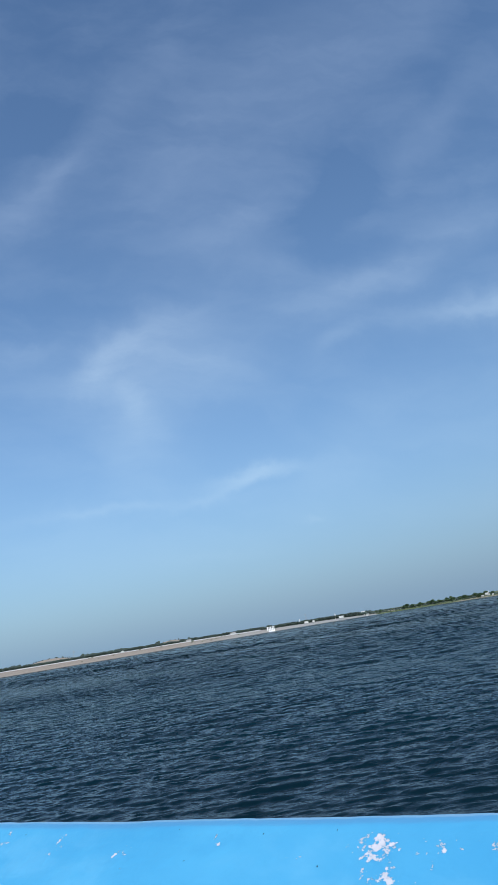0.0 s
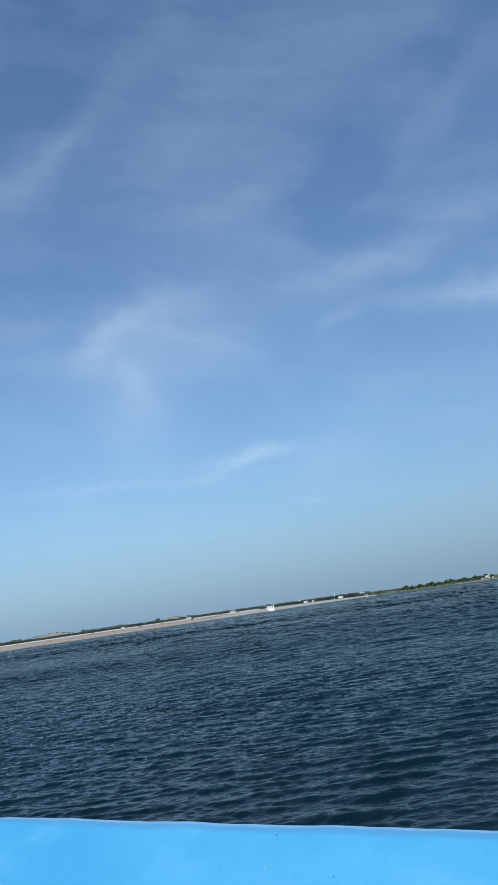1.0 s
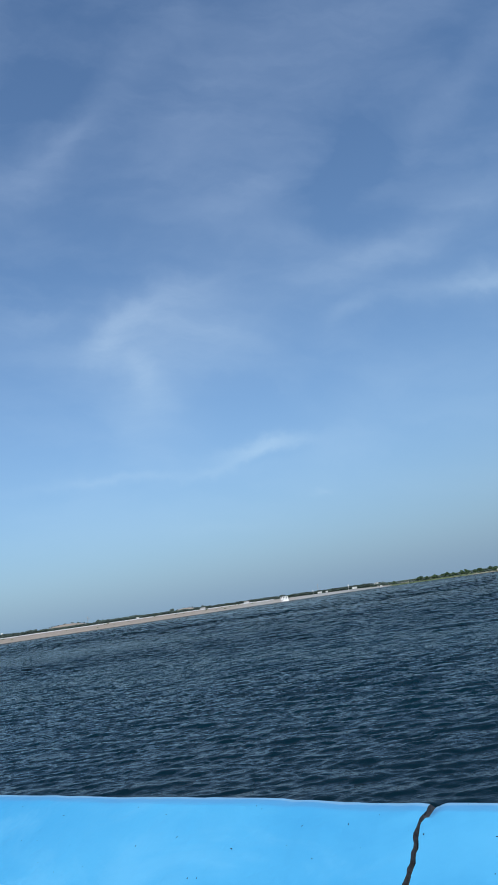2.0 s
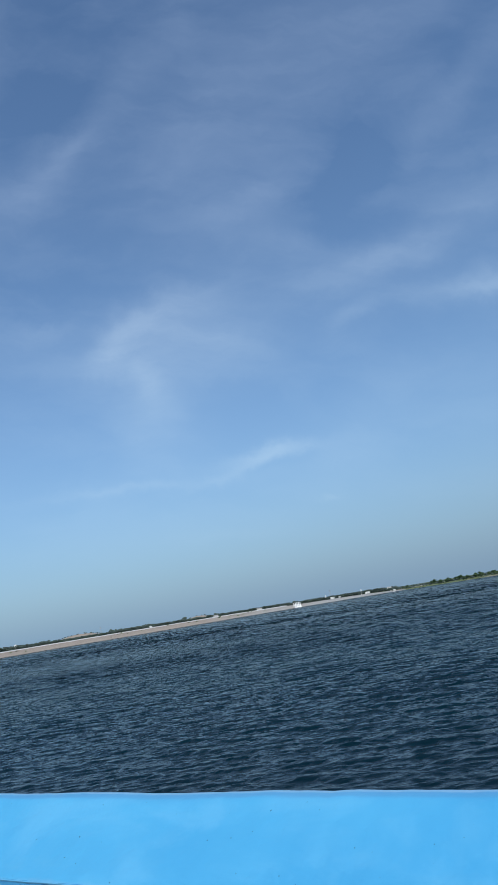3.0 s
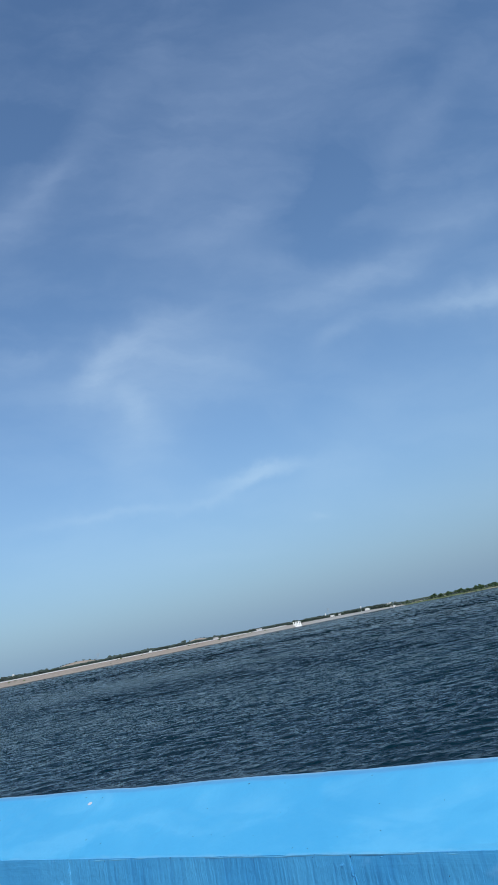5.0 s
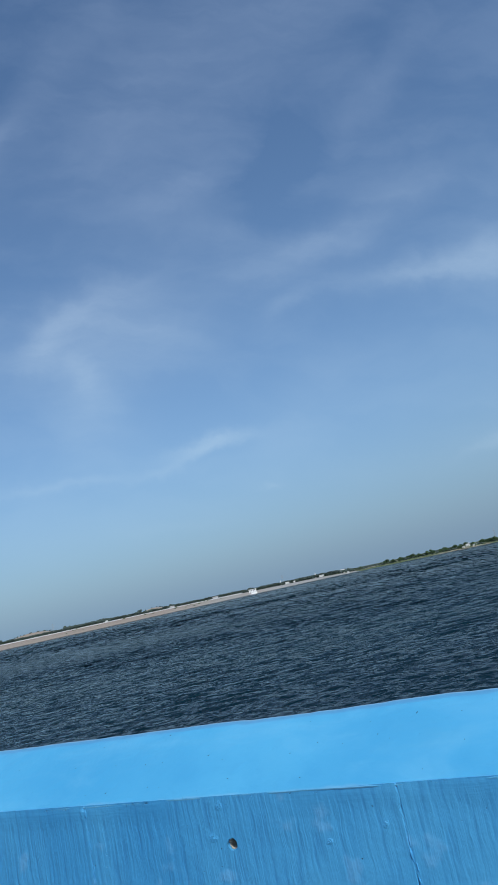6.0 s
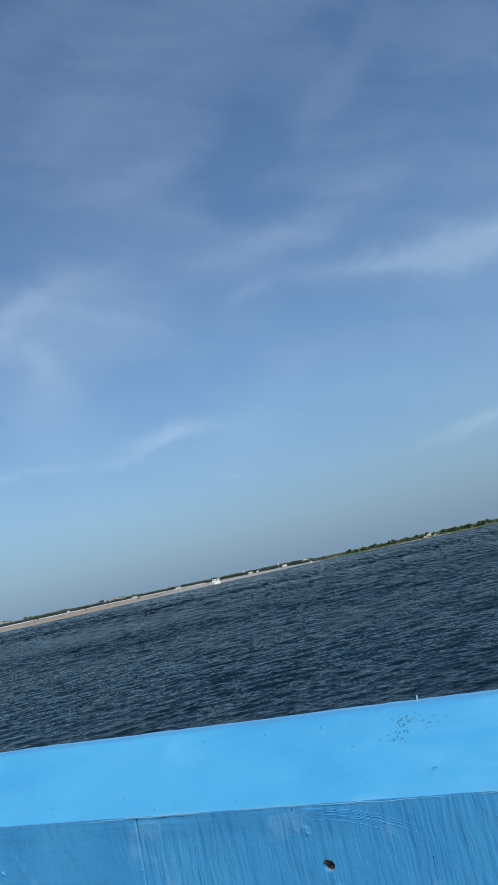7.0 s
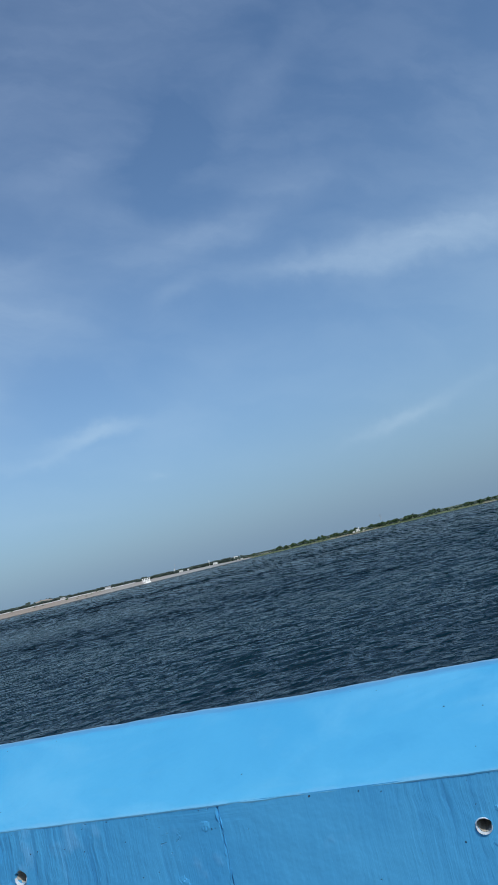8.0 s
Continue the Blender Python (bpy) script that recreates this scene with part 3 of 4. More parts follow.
# ---- the dam under the road ----
def build_dam():
    bm = bmesh.new()
    prof = [(0.218, -0.08), (0.218, -1.2), (3.4, -12.0), (-32.0, -12.0), (-8.5, -0.25), (-7.0, -0.08)]
    ends = [[bm.verts.new((x, y, z)) for y, z in prof] for x in (-800.0, 640.0)]
    for i in range(len(prof)):
        j = (i + 1) % len(prof)
        bm.faces.new((ends[0][i], ends[0][j], ends[1][j], ends[1][i]))
    bm.faces.new(ends[0][::-1]), bm.faces.new(ends[1])
    bmesh.ops.recalc_face_normals(bm, faces=bm.faces[:])
    tagged(new("dam_wall", mesh_of("dam_wall", bm, M_DAM)), "grey concrete dam body under the road", "dam", kind="structure")
    bm = bmesh.new()
    box(bm, -800, 640, -6.8, -0.232, -0.078, 0.0)
    tagged(new("road", mesh_of("road", bm, M_ROAD)), "dark asphalt road along the dam crest", "road", kind="structure")
    bm = bmesh.new()
    vs = [bm.verts.new(c) for c in ((-4800, -4800, -12), (4800, -4800, -12), (4800, 4800, -12), (-4800, 4800, -12))]
    bm.faces.new(vs)
    tagged(new("ground", mesh_of("ground", bm, M_LAND)), "dry tan ground below the dam and lake", "ground", kind="structure")


build_dam()


# ---- parapet: cast panels with a sloping coping, faced with units that each have a pipe hole ----
JOINTS = [14.7, 8.87, 3.03, -2.815, -8.61, -14.51, -20.38, -26.12, -31.77, -37.60, -43.4, -49.2, -55.0]
FLOOR = 1 - 1 / MODULE      # the road's level on the parapet's grid
GAP = {-2.815: (0.0055, 0.022), -14.51: (0.0035, 0.012), -20.38: (0.0032, 0.012), -31.77: (0.0013, 0.006)}
FOOT = [(-0.1400, 0.9205), (-0.1437, 0.9222), (-0.1441, 0.9239), (-0.1434, 0.9249)]
SLOPE = [(-0.1434 + 0.1394 * i / 21, 0.9249 + 0.0736 * i / 21) for i in range(1, 22)]
TOP = [(0.003, 1.0), (0.013, 1.001), (0.026, 1.0005), (0.032, 0.9965), (0.060, 0.980), (0.100, 0.955), (0.138, 0.925), (0.138, 0.903)]
PROFILE = FOOT + SLOPE + TOP
RIDGE = range(len(FOOT) + len(SLOPE) - 1, len(FOOT) + len(SLOPE) + 4)


def jag(x, k, size):
    return size * (noise.noise(Vector((x * 7.7, k * 0.16, 1.7))) + 0.45 * noise.noise(Vector((x * 3.1, k * 0.62, 8.2)))
                   + 0.22 * noise.noise(Vector((x * 5.3, k * 1.7, 3.2))))


def wave_of(x, k):
    """Hand-worked unevenness of the coping."""
    a = noise.noise(Vector((x * 0.9, k * 0.06, 0.0))) * 0.0035
    b = noise.noise(Vector((x * 4.2, k * 0.11, 5.0))) * 0.0016
    return a + b


def coping_bm(xa, xb):
    """Coping from the joint xa (right) to xb (left)."""
    bm = bmesh.new()
    dist = xa - xb
    steps = sorted({*np.linspace(0, dist, 300), *np.linspace(0, 0.12, 25), *np.linspace(dist - 0.12, dist, 25)})
    rings = []
    for s in steps:
        ring = []
        for k, (y, z) in enumerate(PROFILE):
            x = xa - s
            for joint, sign, far in ((xa, -1, s), (xb, 1, dist - s)):
                half, size = GAP.get(joint, (0.003, 0.008))
                pull = math.exp(-far / 0.02)
                x += (jag(joint, k, size) + sign * half * max(0.15, 1 + 1.3 * noise.noise(Vector((joint, k * 0.5, sign * 4.0))))) * pull
                if k in RIDGE:
                    z -= 0.007 * max(0.0, noise.noise(Vector((joint * 3 + sign * 5, 0.3, 0.7))) + 0.45) * math.exp(-(far / 0.012) ** 2)
            u = wave_of(x, k) * (0.4 if k < 4 else 1.0)
            edge = 0.0
            if k < 4:
                edge = -0.0012 + 0.0034 * noise.noise(Vector((x * 3.6, 2.0, 7.7))) + 0.0016 * noise.noise(Vector((x * 29, 2.0, 1.7)))
                edge = min(edge, -0.0003)
                u = -abs(u)
                y += -0.0002 + 0.0010 * noise.noise(Vector((x * 5, 7.0, 2.2))) + 0.0008 * noise.noise(Vector((x * 38, 5.0, 0.4)))
            if k in RIDGE:
                edge = 0.0032 * noise.noise(Vector((x * 5, 4.0, 3.3))) + 0.0011 * noise.noise(Vector((x * 34, 4.0, 1.3)))
                chip = noise.noise(Vector((x * 13, 9.0, 6.1)))
                edge -= 0.006 * max(0.0, chip - 0.42)
            ring.append(bm.verts.new((x, y - edge * 0.3, z + u + edge)))
        rings.append(ring)
    n = len(PROFILE)
    for a, b in zip(rings, rings[1:]):
        for i in range(n):
            j = (i + 1) % n
            bm.faces.new((a[i], b[i], b[j], a[j]))
    for ring in (rings[0], rings[-1][::-1]):
        bm.faces.new(ring).material_index = 1     # broken ends
    bmesh.ops.recalc_face_normals(bm, faces=bm.faces[:])
    return bm


def unit_bm(width, seed, at=None):
    """One facing unit, 0.08 thick, front at y = 0, with a ragged round hole; at: the hole's place and radius."""
    rng = random.Random(seed)
    bm = bmesh.new()
    w, top, bot, c = width / 2 - 0.0005, 0.9243, FLOOR + 0.001, 0.0014
    hx, hz, r = rng.uniform(-0.006, 0.006), 0.868 + rng.uniform(-0.016, 0.014), rng.uniform(0.0084, 0.0096)
    if at:
        hx, hz, r = at
    angles = [2 * math.pi * i / 16 for i in range(16)]
    radii = [r * (1 + rng.uniform(-0.05, 0.12)) for _ in angles]
    rim = [bm.verts.new((hx + q * math.cos(a), 0.0, hz + q * math.sin(a))) for a, q in zip(angles, radii)]
    deep = [bm.verts.new((hx + r * 0.97 * math.cos(a), 0.006, hz + r * 0.97 * math.sin(a))) for a in angles]
    end = [bm.verts.new((hx + r * 0.97 * math.cos(a), 0.078, hz + r * 0.97 * math.sin(a))) for a in angles]
    sq = []
    for a in angles:
        k = 0.030 / max(abs(math.cos(a)), abs(math.sin(a)))
        sq.append(bm.verts.new((hx + k * math.cos(a), 0.0, hz + k * math.sin(a))))
    for i in range(16):
        j = (i + 1) % 16
        bm.faces.new((sq[i], sq[j], rim[j], rim[i]))
        bm.faces.new((rim[i], rim[j], deep[j], deep[i]))
        bm.faces.new((deep[i], deep[j], end[j], end[i]))
    bm.faces.new(end)
    f = [bm.verts.new(p) for p in ((-w + c, 0, bot), (w - c, 0, bot), (w - c, 0, top), (-w + c, 0, top))]
    # corners of the square sit at 45, 135, 225, 315 degrees: indices 2, 6, 10, 14
    bm.faces.new([f[2], f[3]] + [sq[i] for i in (6, 5, 4, 3, 2)])
    bm.faces.new([f[3], f[0]] + [sq[i] for i in (10, 9, 8, 7, 6)])
    bm.faces.new([f[0], f[1]] + [sq[i] for i in (14, 13, 12, 11, 10)])
    bm.faces.new([f[1], f[2]] + [sq[i] for i in (2, 1, 0, 15, 14)])
    m = [bm.verts.new(p) for p in ((-w, c, bot), (w, c, bot), (w, c, top - 0.0002), (-w, c, top - 0.0002))]
    b = [bm.verts.new(p) for p in ((-w, 0.08, bot), (w, 0.08, bot), (w, 0.08, top), (-w, 0.08, top))]
    for i in range(4):
        j = (i + 1) % 4
        bm.faces.new((f[i], f[j], m[j], m[i]))
        bm.faces.new((m[i], m[j], b[j], b[i]))
    bmesh.ops.recalc_face_normals(bm, faces=bm.faces[:])
    return bm, (hx, hz, r)


def pipe_bm(hole, seed):
    """A short plastic sleeve with a broken lip inside the hole."""
    rng = random.Random(seed)
    hx, hz, r = hole
    bm = bmesh.new()
    loops = []
    lip = [rng.uniform(-0.002, 0.004) for _ in range(16)]
    for q, y, ragged in ((r * 0.955, 0.074, 0), (r * 0.955, 0.004, 1), (r * 0.86, 0.004, 1), (r * 0.85, 0.074, 0)):
        loops.append([bm.verts.new((hx + q * math.cos(6.2832 * i / 16), y + ragged * lip[i], hz + q * math.sin(6.2832 * i / 16)))
                      for i in range(16)])
    for a, b in zip(loops, loops[1:]):
        for i in range(16):
            bm.faces.new((a[i], b[i], b[(i + 1) % 16], a[(i + 1) % 16]))
    bmesh.ops.recalc_face_normals(bm, faces=bm.faces[:])
    return bm


def rim_bm(hole, seed):
    """Lumpy plaster dabbed round part of the hole's mouth."""
    rng = random.Random(seed)
    hx, hz, r = hole
    bm = bmesh.new()
    start, count = rng.randrange(16), rng.randrange(9, 16)
    rows = []
    for i in range(count):
        a = 6.2832 * ((start + i) % 16) / 16
        fade = math.sin(math.pi * (i + 0.5) / count)
        out = r * (1.03 + fade * rng.uniform(0.0, 0.12))
        rows.append([bm.verts.new((hx + q * math.cos(a), y, hz + q * math.sin(a)))
                     for q, y in ((r * 0.92, 0.003), (r * 1.0, -0.0016 * fade - 0.0006), (out, -0.0006), (out + 0.001, 0.002))])
    for a, b in zip(rows, rows[1:]):
        for k in range(3):
            bm.faces.new((a[k], a[k + 1], b[k + 1], b[k]))
    bmesh.ops.recalc_face_normals(bm, faces=bm.faces[:])
    return bm


def seam_bm(seed):
    """A rough smear of plaster over the butt joint of two units."""
    bm = bmesh.new()
    rows = []
    for i in range(61):
        z = 0.918 - 0.30 * i / 60 - 0.0
        mid = 0.004 * noise.noise(Vector((seed * 4.1, z * 14, 0))) + 0.0018 * noise.noise(Vector((seed * 9.1, z * 70, 3)))
        wide = 0.0026 + 0.0026 * noise.noise(Vector((seed, z * 40, 5))) + 0.0015 * noise.noise(Vector((seed, z * 130, 2)))
        row = []
        for k, (q, h) in enumerate(((-1.0, 0.0), (-0.45, 1.0), (0.0, 0.35), (0.5, 0.85), (1.0, 0.0))):
            lump = max(0.0, 0.0007 + 0.0036 * noise.noise(Vector((seed * 2.0 + k * 0.8, z * 75, 1)))) 
            row.append(bm.verts.new((mid + q * wide, 0.0008 - h * lump, z)))
        rows.append(row)
    for a, b in zip(rows, rows[1:]):
        for k in range(4):
            bm.faces.new((a[k], a[k + 1], b[k + 1], b[k]))
    bmesh.ops.recalc_face_normals(bm, faces=bm.faces[:])
    return bm


def core_bm(dist):
    bm = bmesh.new()
    box(bm, -dist + 0.004, -0.004, -0.061, 0.134, FLOOR, 0.900)
    return bm


def filler_bm(joint):
    """Old mortar deep in the joint."""
    bm = bmesh.new()
    half, size = GAP.get(joint, (0.003, 0.008))
    ring_a, ring_b = [], []
    w = half * 1.6 + size + 0.012
    for k, (y, z) in enumerate(PROFILE):
        sink = 0.90 + 0.05 * noise.noise(Vector((k * 0.3, joint, 2.0)))
        lump = 0.004 * noise.noise(Vector((k * 0.6, joint, 5.0)))
        ring_a.append(bm.verts.new((joint + w, y * sink + lump, 0.895 + (z - 0.895) * sink + lump)))
        ring_b.append(bm.verts.new((joint - w, y * sink - lump, 0.895 + (z - 0.895) * sink - lump)))
    n = len(PROFILE)
    for i in range(n):
        bm.faces.new((ring_a[i], ring_a[(i + 1) % n], ring_b[(i + 1) % n], ring_b[i]))
    bm.faces.new(ring_a), bm.faces.new(ring_b[::-1])
    bmesh.ops.recalc_face_normals(bm, faces=bm.faces[:])
    return bm


def score_bm(x0, z0, x1, z1, thick=0.0016):
    """A raised trowel ridge on the face."""
    bm = bmesh.new()
    rows = []
    for i in range(9):
        f = i / 8
        x, z = x0 + (x1 - x0) * f, z0 + (z1 - z0) * f + 0.0006 * math.sin(i * 2.1)
        h = thick * (0.35 + 0.65 * math.sin(math.pi * min(max(f, 0.06), 0.94)))
        rows.append([bm.verts.new((x, -0.1395, z - h * 1.6)), bm.verts.new((x, -0.142 - h, z)), bm.verts.new((x, -0.1395, z + h * 1.6))])
    for a, b in zip(rows, rows[1:]):
        for k in range(2):
            bm.faces.new((a[k], a[k + 1], b[k + 1], b[k]))
    bmesh.ops.recalc_face_normals(bm, faces=bm.faces[:])
    return bm


def arc_bm(x0, z0, across, drop, thick=0.00032):
    """A fine curved ridge left by the edge of a trowel."""
    bm = bmesh.new()
    rows = []
    for i in range(25):
        f = i / 24
        x, z = x0 + across * f, z0 - drop * f ** 2.2 + 0.0004 * math.sin(i * 1.3)
        h = thick * (0.3 + 0.7 * math.sin(math.pi * min(max(f, 0.04), 0.96)))
        rows.append([bm.verts.new((x, -0.1432, z - h * 1.5)), bm.verts.new((x, -0.1437 - h, z)), bm.verts.new((x, -0.1432, z + h * 1.5))])
    for a, b in zip(rows, rows[1:]):
        for k in range(2):
            bm.faces.new((a[k], a[k + 1], b[k + 1], b[k]))
    bmesh.ops.recalc_face_normals(bm, faces=bm.faces[:])
    return bm


def dab_bm(seed, size):
    """A small crumpled dab of plaster, painted over."""
    bm = bmesh.new()
    bmesh.ops.create_icosphere(bm, subdivisions=3, radius=1.0)
    for v in bm.verts:
        c = v.co.copy()
        q = 1 + 0.55 * noise.noise(c * 1.4 + Vector((seed * 3.7, 0, 0))) + 0.15 * noise.noise(c * 4.0 + Vector((0, seed, 0)))
        v.co = Vector((c.x * q * size * 0.75, c.y * 0.0020 * (0.6 + 0.6 * noise.noise(c * 3.1 + Vector((seed, 0, 5)))), c.z * q * size))
    return bm


def stub_bm(x, y, z, lean):
    """A cut end of tie wire."""
    bm = bmesh.new()
    m = Matrix.Translation((x, y, z)) @ Euler((0.2, lean, 0)).to_matrix().to_4x4()
    bmesh.ops.create_cone(bm, cap_ends=True, segments=8, radius1=0.0013, radius2=0.001, depth=0.009, matrix=m)
    return bm


def build_parapet():
    kinds = []
    for k in range(6):
        bm, hole = unit_bm(0.5805, 40 + k)
        kinds.append((mesh_of("wall_unit", bm, M_FACE), mesh_of("pipe", pipe_bm(hole, k), M_PIPE),
                      mesh_of("plaster_rim", rim_bm(hole, 70 + k), M_RIM) if k in (1, 4) else None))
    seams = [mesh_of("plaster_seam", seam_bm(k), M_FACE) for k in range(5)]
    dabs = [mesh_of("plaster_dab", dab_bm(k, 0.004 + 0.0016 * (k % 5)), M_FACE, True) for k in range(9)]
    rng = random.Random(12)
    chance = random.Random(31)
    for xa, xb in zip(JOINTS, JOINTS[1:]):
        dist = xa - xb
        panel = empty("parapet_panel", Matrix.Translation((MODULE * (xa + xb) / 2, 0, 1 - MODULE)) @ Matrix.Scale(MODULE, 4))
        tagged(panel, "blue-painted concrete parapet panel with sloping coping and pipe holes", "parapet", "parapet panels on the dam")
        shift = Matrix.Translation((-(xa + xb) / 2, 0, 0))

        def own(name, bm, mat, label="", smooth=False):
            bmesh.ops.transform(bm, matrix=shift, verts=bm.verts[:])
            return part(name, bm, mat, panel, label, smooth)

        own("coping", coping_bm(xa, xb), M_COPING, "light blue painted sloping coping with flaked spots", True).data.materials.append(M_MORTAR)
        bm = core_bm(dist)
        bmesh.ops.transform(bm, matrix=Matrix.Translation((xa, 0, 0)), verts=bm.verts[:])
        own("core", bm, M_CORE, "grey concrete core")
        own("joint_filler", filler_bm(xa), M_MORTAR, "crumbling dark mortar in the joint")
        bm = bmesh.new()
        box(bm, xb - 0.003, xb + 0.003, -0.137 + 0.003 * (int(-xb) % 3), -0.062, FLOOR + 0.001, 0.915)
        own("joint_strip", bm, M_CORE, "grey mortar strip in the open joint")
        seats = SEATS.get(xa, [xa - 0.004 - (dist - 0.008) / 10 * i for i in range(11)])
        for i, (x1, x0) in enumerate(zip(seats, seats[1:])):
            pitch = x1 - x0
            unit, pipe, rim = kinds[rng.randrange(6)]
            known = [h for h in HOLES if x0 < h[0] < x1]
            if known:
                hx, hz, hr, dabbed = known[0]
                bm, hole = unit_bm(0.5805, i, ((hx - (x0 + x1) / 2) * 0.5805 / pitch, hz, hr))
                unit, pipe = mesh_of("wall_unit", bm, M_FACE), mesh_of("pipe", pipe_bm(hole, i), M_PIPE)
                rim = mesh_of("plaster_rim", rim_bm(hole, 70 + i), M_RIM) if dabbed else None
            ob = new("wall_unit", unit)
            ob.parent = panel
            ob.location = ((x0 + x1) / 2 - (xa + xb) / 2, -0.1436 + rng.uniform(-0.0004, 0.0004), 0)
            ob.scale = (pitch / 0.5805, 1, 1)
            if i and not any(abs(x1 - c) < 0.02 for c in BARE):
                seam = new("plaster_seam", seams[rng.randrange(5)])
                seam.parent = ob
                seam.location = (0.5805 / 2, 0, 0)
                seam.scale = (1.3, 1.6, 1)
            if -40 < x0 < 4:
                # crumpled dabs near the butt joint, the hole and at random
                for dx, z in ((chance.gauss(0.27, 0.012), chance.uniform(0.84, 0.915)), (chance.choice((-1, 1)) * chance.uniform(0.020, 0.034), 0.868 + chance.uniform(-0.02, 0.03)),
                              (chance.uniform(-0.26, 0.26), chance.uniform(0.80, 0.915)), (chance.uniform(-0.26, 0.26), chance.uniform(0.80, 0.915))):
                    dab = new("plaster_dab", dabs[chance.randrange(9)])
                    dab.parent = ob
                    dab.location = (dx, 0.0, z)
                    dab.rotation_euler = (0, chance.uniform(0, 6.28), 0)
            sleeve = new("pipe", pipe)
            sleeve.parent = ob
            tagged(sleeve, "beige broken plastic pipe end")
            if rim is not None:
                dab = new("plaster_rim", rim)
                dab.parent = ob
                tagged(dab, "white plaster dabbed round the hole")
        for x0, z0, x1, z1 in SCORES:
            if xb < x0 < xa:
                own("trowel_ridge", score_bm(x0, z0, x1, z1), M_FACE)
        for x0, z0, across, drop in ARCS:
            if xb < x0 < xa:
                own("trowel_ridge", arc_bm(x0, z0, across, drop), M_FACE)
        for x, y, z, lean in STUBS:
            if xb < x < xa:
                own("wire_stub", stub_bm(x, y, z, lean), M_RIM, "cut end of white tie wire")


# butt joints of the facing units, where they stand unevenly
SEATS = {
    -26.12: [-26.124, -26.62, -27.20, -27.777, -28.356, -28.94, -29.53, -30.116, -30.703, -31.302, -31.7665],
    -31.77: [-31.7735, -32.394, -33.00, -33.59, -34.18, -34.77, -35.36, -35.95, -36.54, -37.13, -37.596],
}
BARE = (-26.62, -29.53, -31.302)      # butt joints left open
# pipe holes: along, height, radius, plaster dabbed round the mouth
HOLES = [
    (-21.74, 0.867, 0.0086, 0), (-22.36, 0.863, 0.0076, 0), (-26.336, 0.877, 0.0078, 0), (-26.919, 0.866, 0.0083, 0),
    (-27.486, 0.883, 0.0074, 0), (-28.074, 0.875, 0.0078, 0), (-28.650, 0.855, 0.0086, 1), (-29.243, 0.848, 0.0077, 0),
    (-29.829, 0.865, 0.0084, 1), (-30.410, 0.869, 0.0084, 1), (-30.999, 0.860, 0.0084, 1), (-31.603, 0.868, 0.0084, 0),
    (-32.087, 0.870, 0.0100, 1), (-32.704, 0.863, 0.0100, 1), (-33.284, 0.868, 0.0084, 1), (-33.893, 0.863, 0.0092, 1),
]
SCORES = [(-21.88, 0.905, -21.787, 0.902), (-21.887, 0.887, -21.786, 0.881), (-27.675, 0.904, -27.583, 0.904),
          (-29.966, 0.857, -29.876, 0.861), (-29.968, 0.857, -29.975, 0.885), (-29.876, 0.861, -29.872, 0.88)]
ARCS = [(-29.27 + 0.02 * ((k * 5) % 7) / 7, 0.9195 - 0.0023 * k, 0.170 - 0.016 * ((k * 3) % 5), 0.036 - 0.004 * ((k * 3) % 5)) for k in range(7)]
ARCS += [(-28.20 - 0.01 * k, 0.917 - 0.003 * k, 0.17, 0.010) for k in range(4)]
STUBS = [(-29.12, 0.012, 1.006, 0.1), (-20.24, 0.006, 1.005, -0.5)]
build_parapet()


# ---- trees and scrub of the far shore ----
def clump_points(seed, subdivisions):
    bm = bmesh.new()
    bmesh.ops.create_icosphere(bm, subdivisions=subdivisions, radius=1.0)
    for v in bm.verts:
        v.co *= 1 + 0.35 * noise.noise(v.co * 1.9 + Vector((seed * 3.3, 0, 0)))
    co = np.array([v.co for v in bm.verts])
    tri = np.array([[v.index for v in f.verts] for f in bm.faces])
    bm.free()
    return co, tri


def clumps_mesh(name, rows, mat, subdivisions=1):
    """Rows of centre and size; one mesh of many leafy clumps."""
    kinds = [clump_points(s, subdivisions) for s in range(5)]
    rng = np.random.default_rng(len(rows))
    verts, tris, base = [], [], 0
    for i, (c, s) in enumerate(rows):
        co, tri = kinds[i % 5]
        a = rng.random() * 6.283
        turn = np.array([[math.cos(a), -math.sin(a), 0], [math.sin(a), math.cos(a), 0], [0, 0, 1]])
        verts.append((co @ turn.T) * np.array(s) + np.array(c))
        tris.append(tri + base)
        base += len(co)
    verts, tris = np.concatenate(verts), np.concatenate(tris)
    me = bpy.data.meshes.new(name)
    me.vertices.add(len(verts))
    me.vertices.foreach_set("co", verts.astype(np.float32).ravel())
    me.loops.add(tris.size)
    me.loops.foreach_set("vertex_index", tris.ravel().astype(np.int32))
    me.polygons.add(len(tris))
    me.polygons.foreach_set("loop_start", np.arange(0, tris.size, 3, dtype=np.int32))
    me.update(calc_edges=True)
    me.materials.append(mat)
    return me


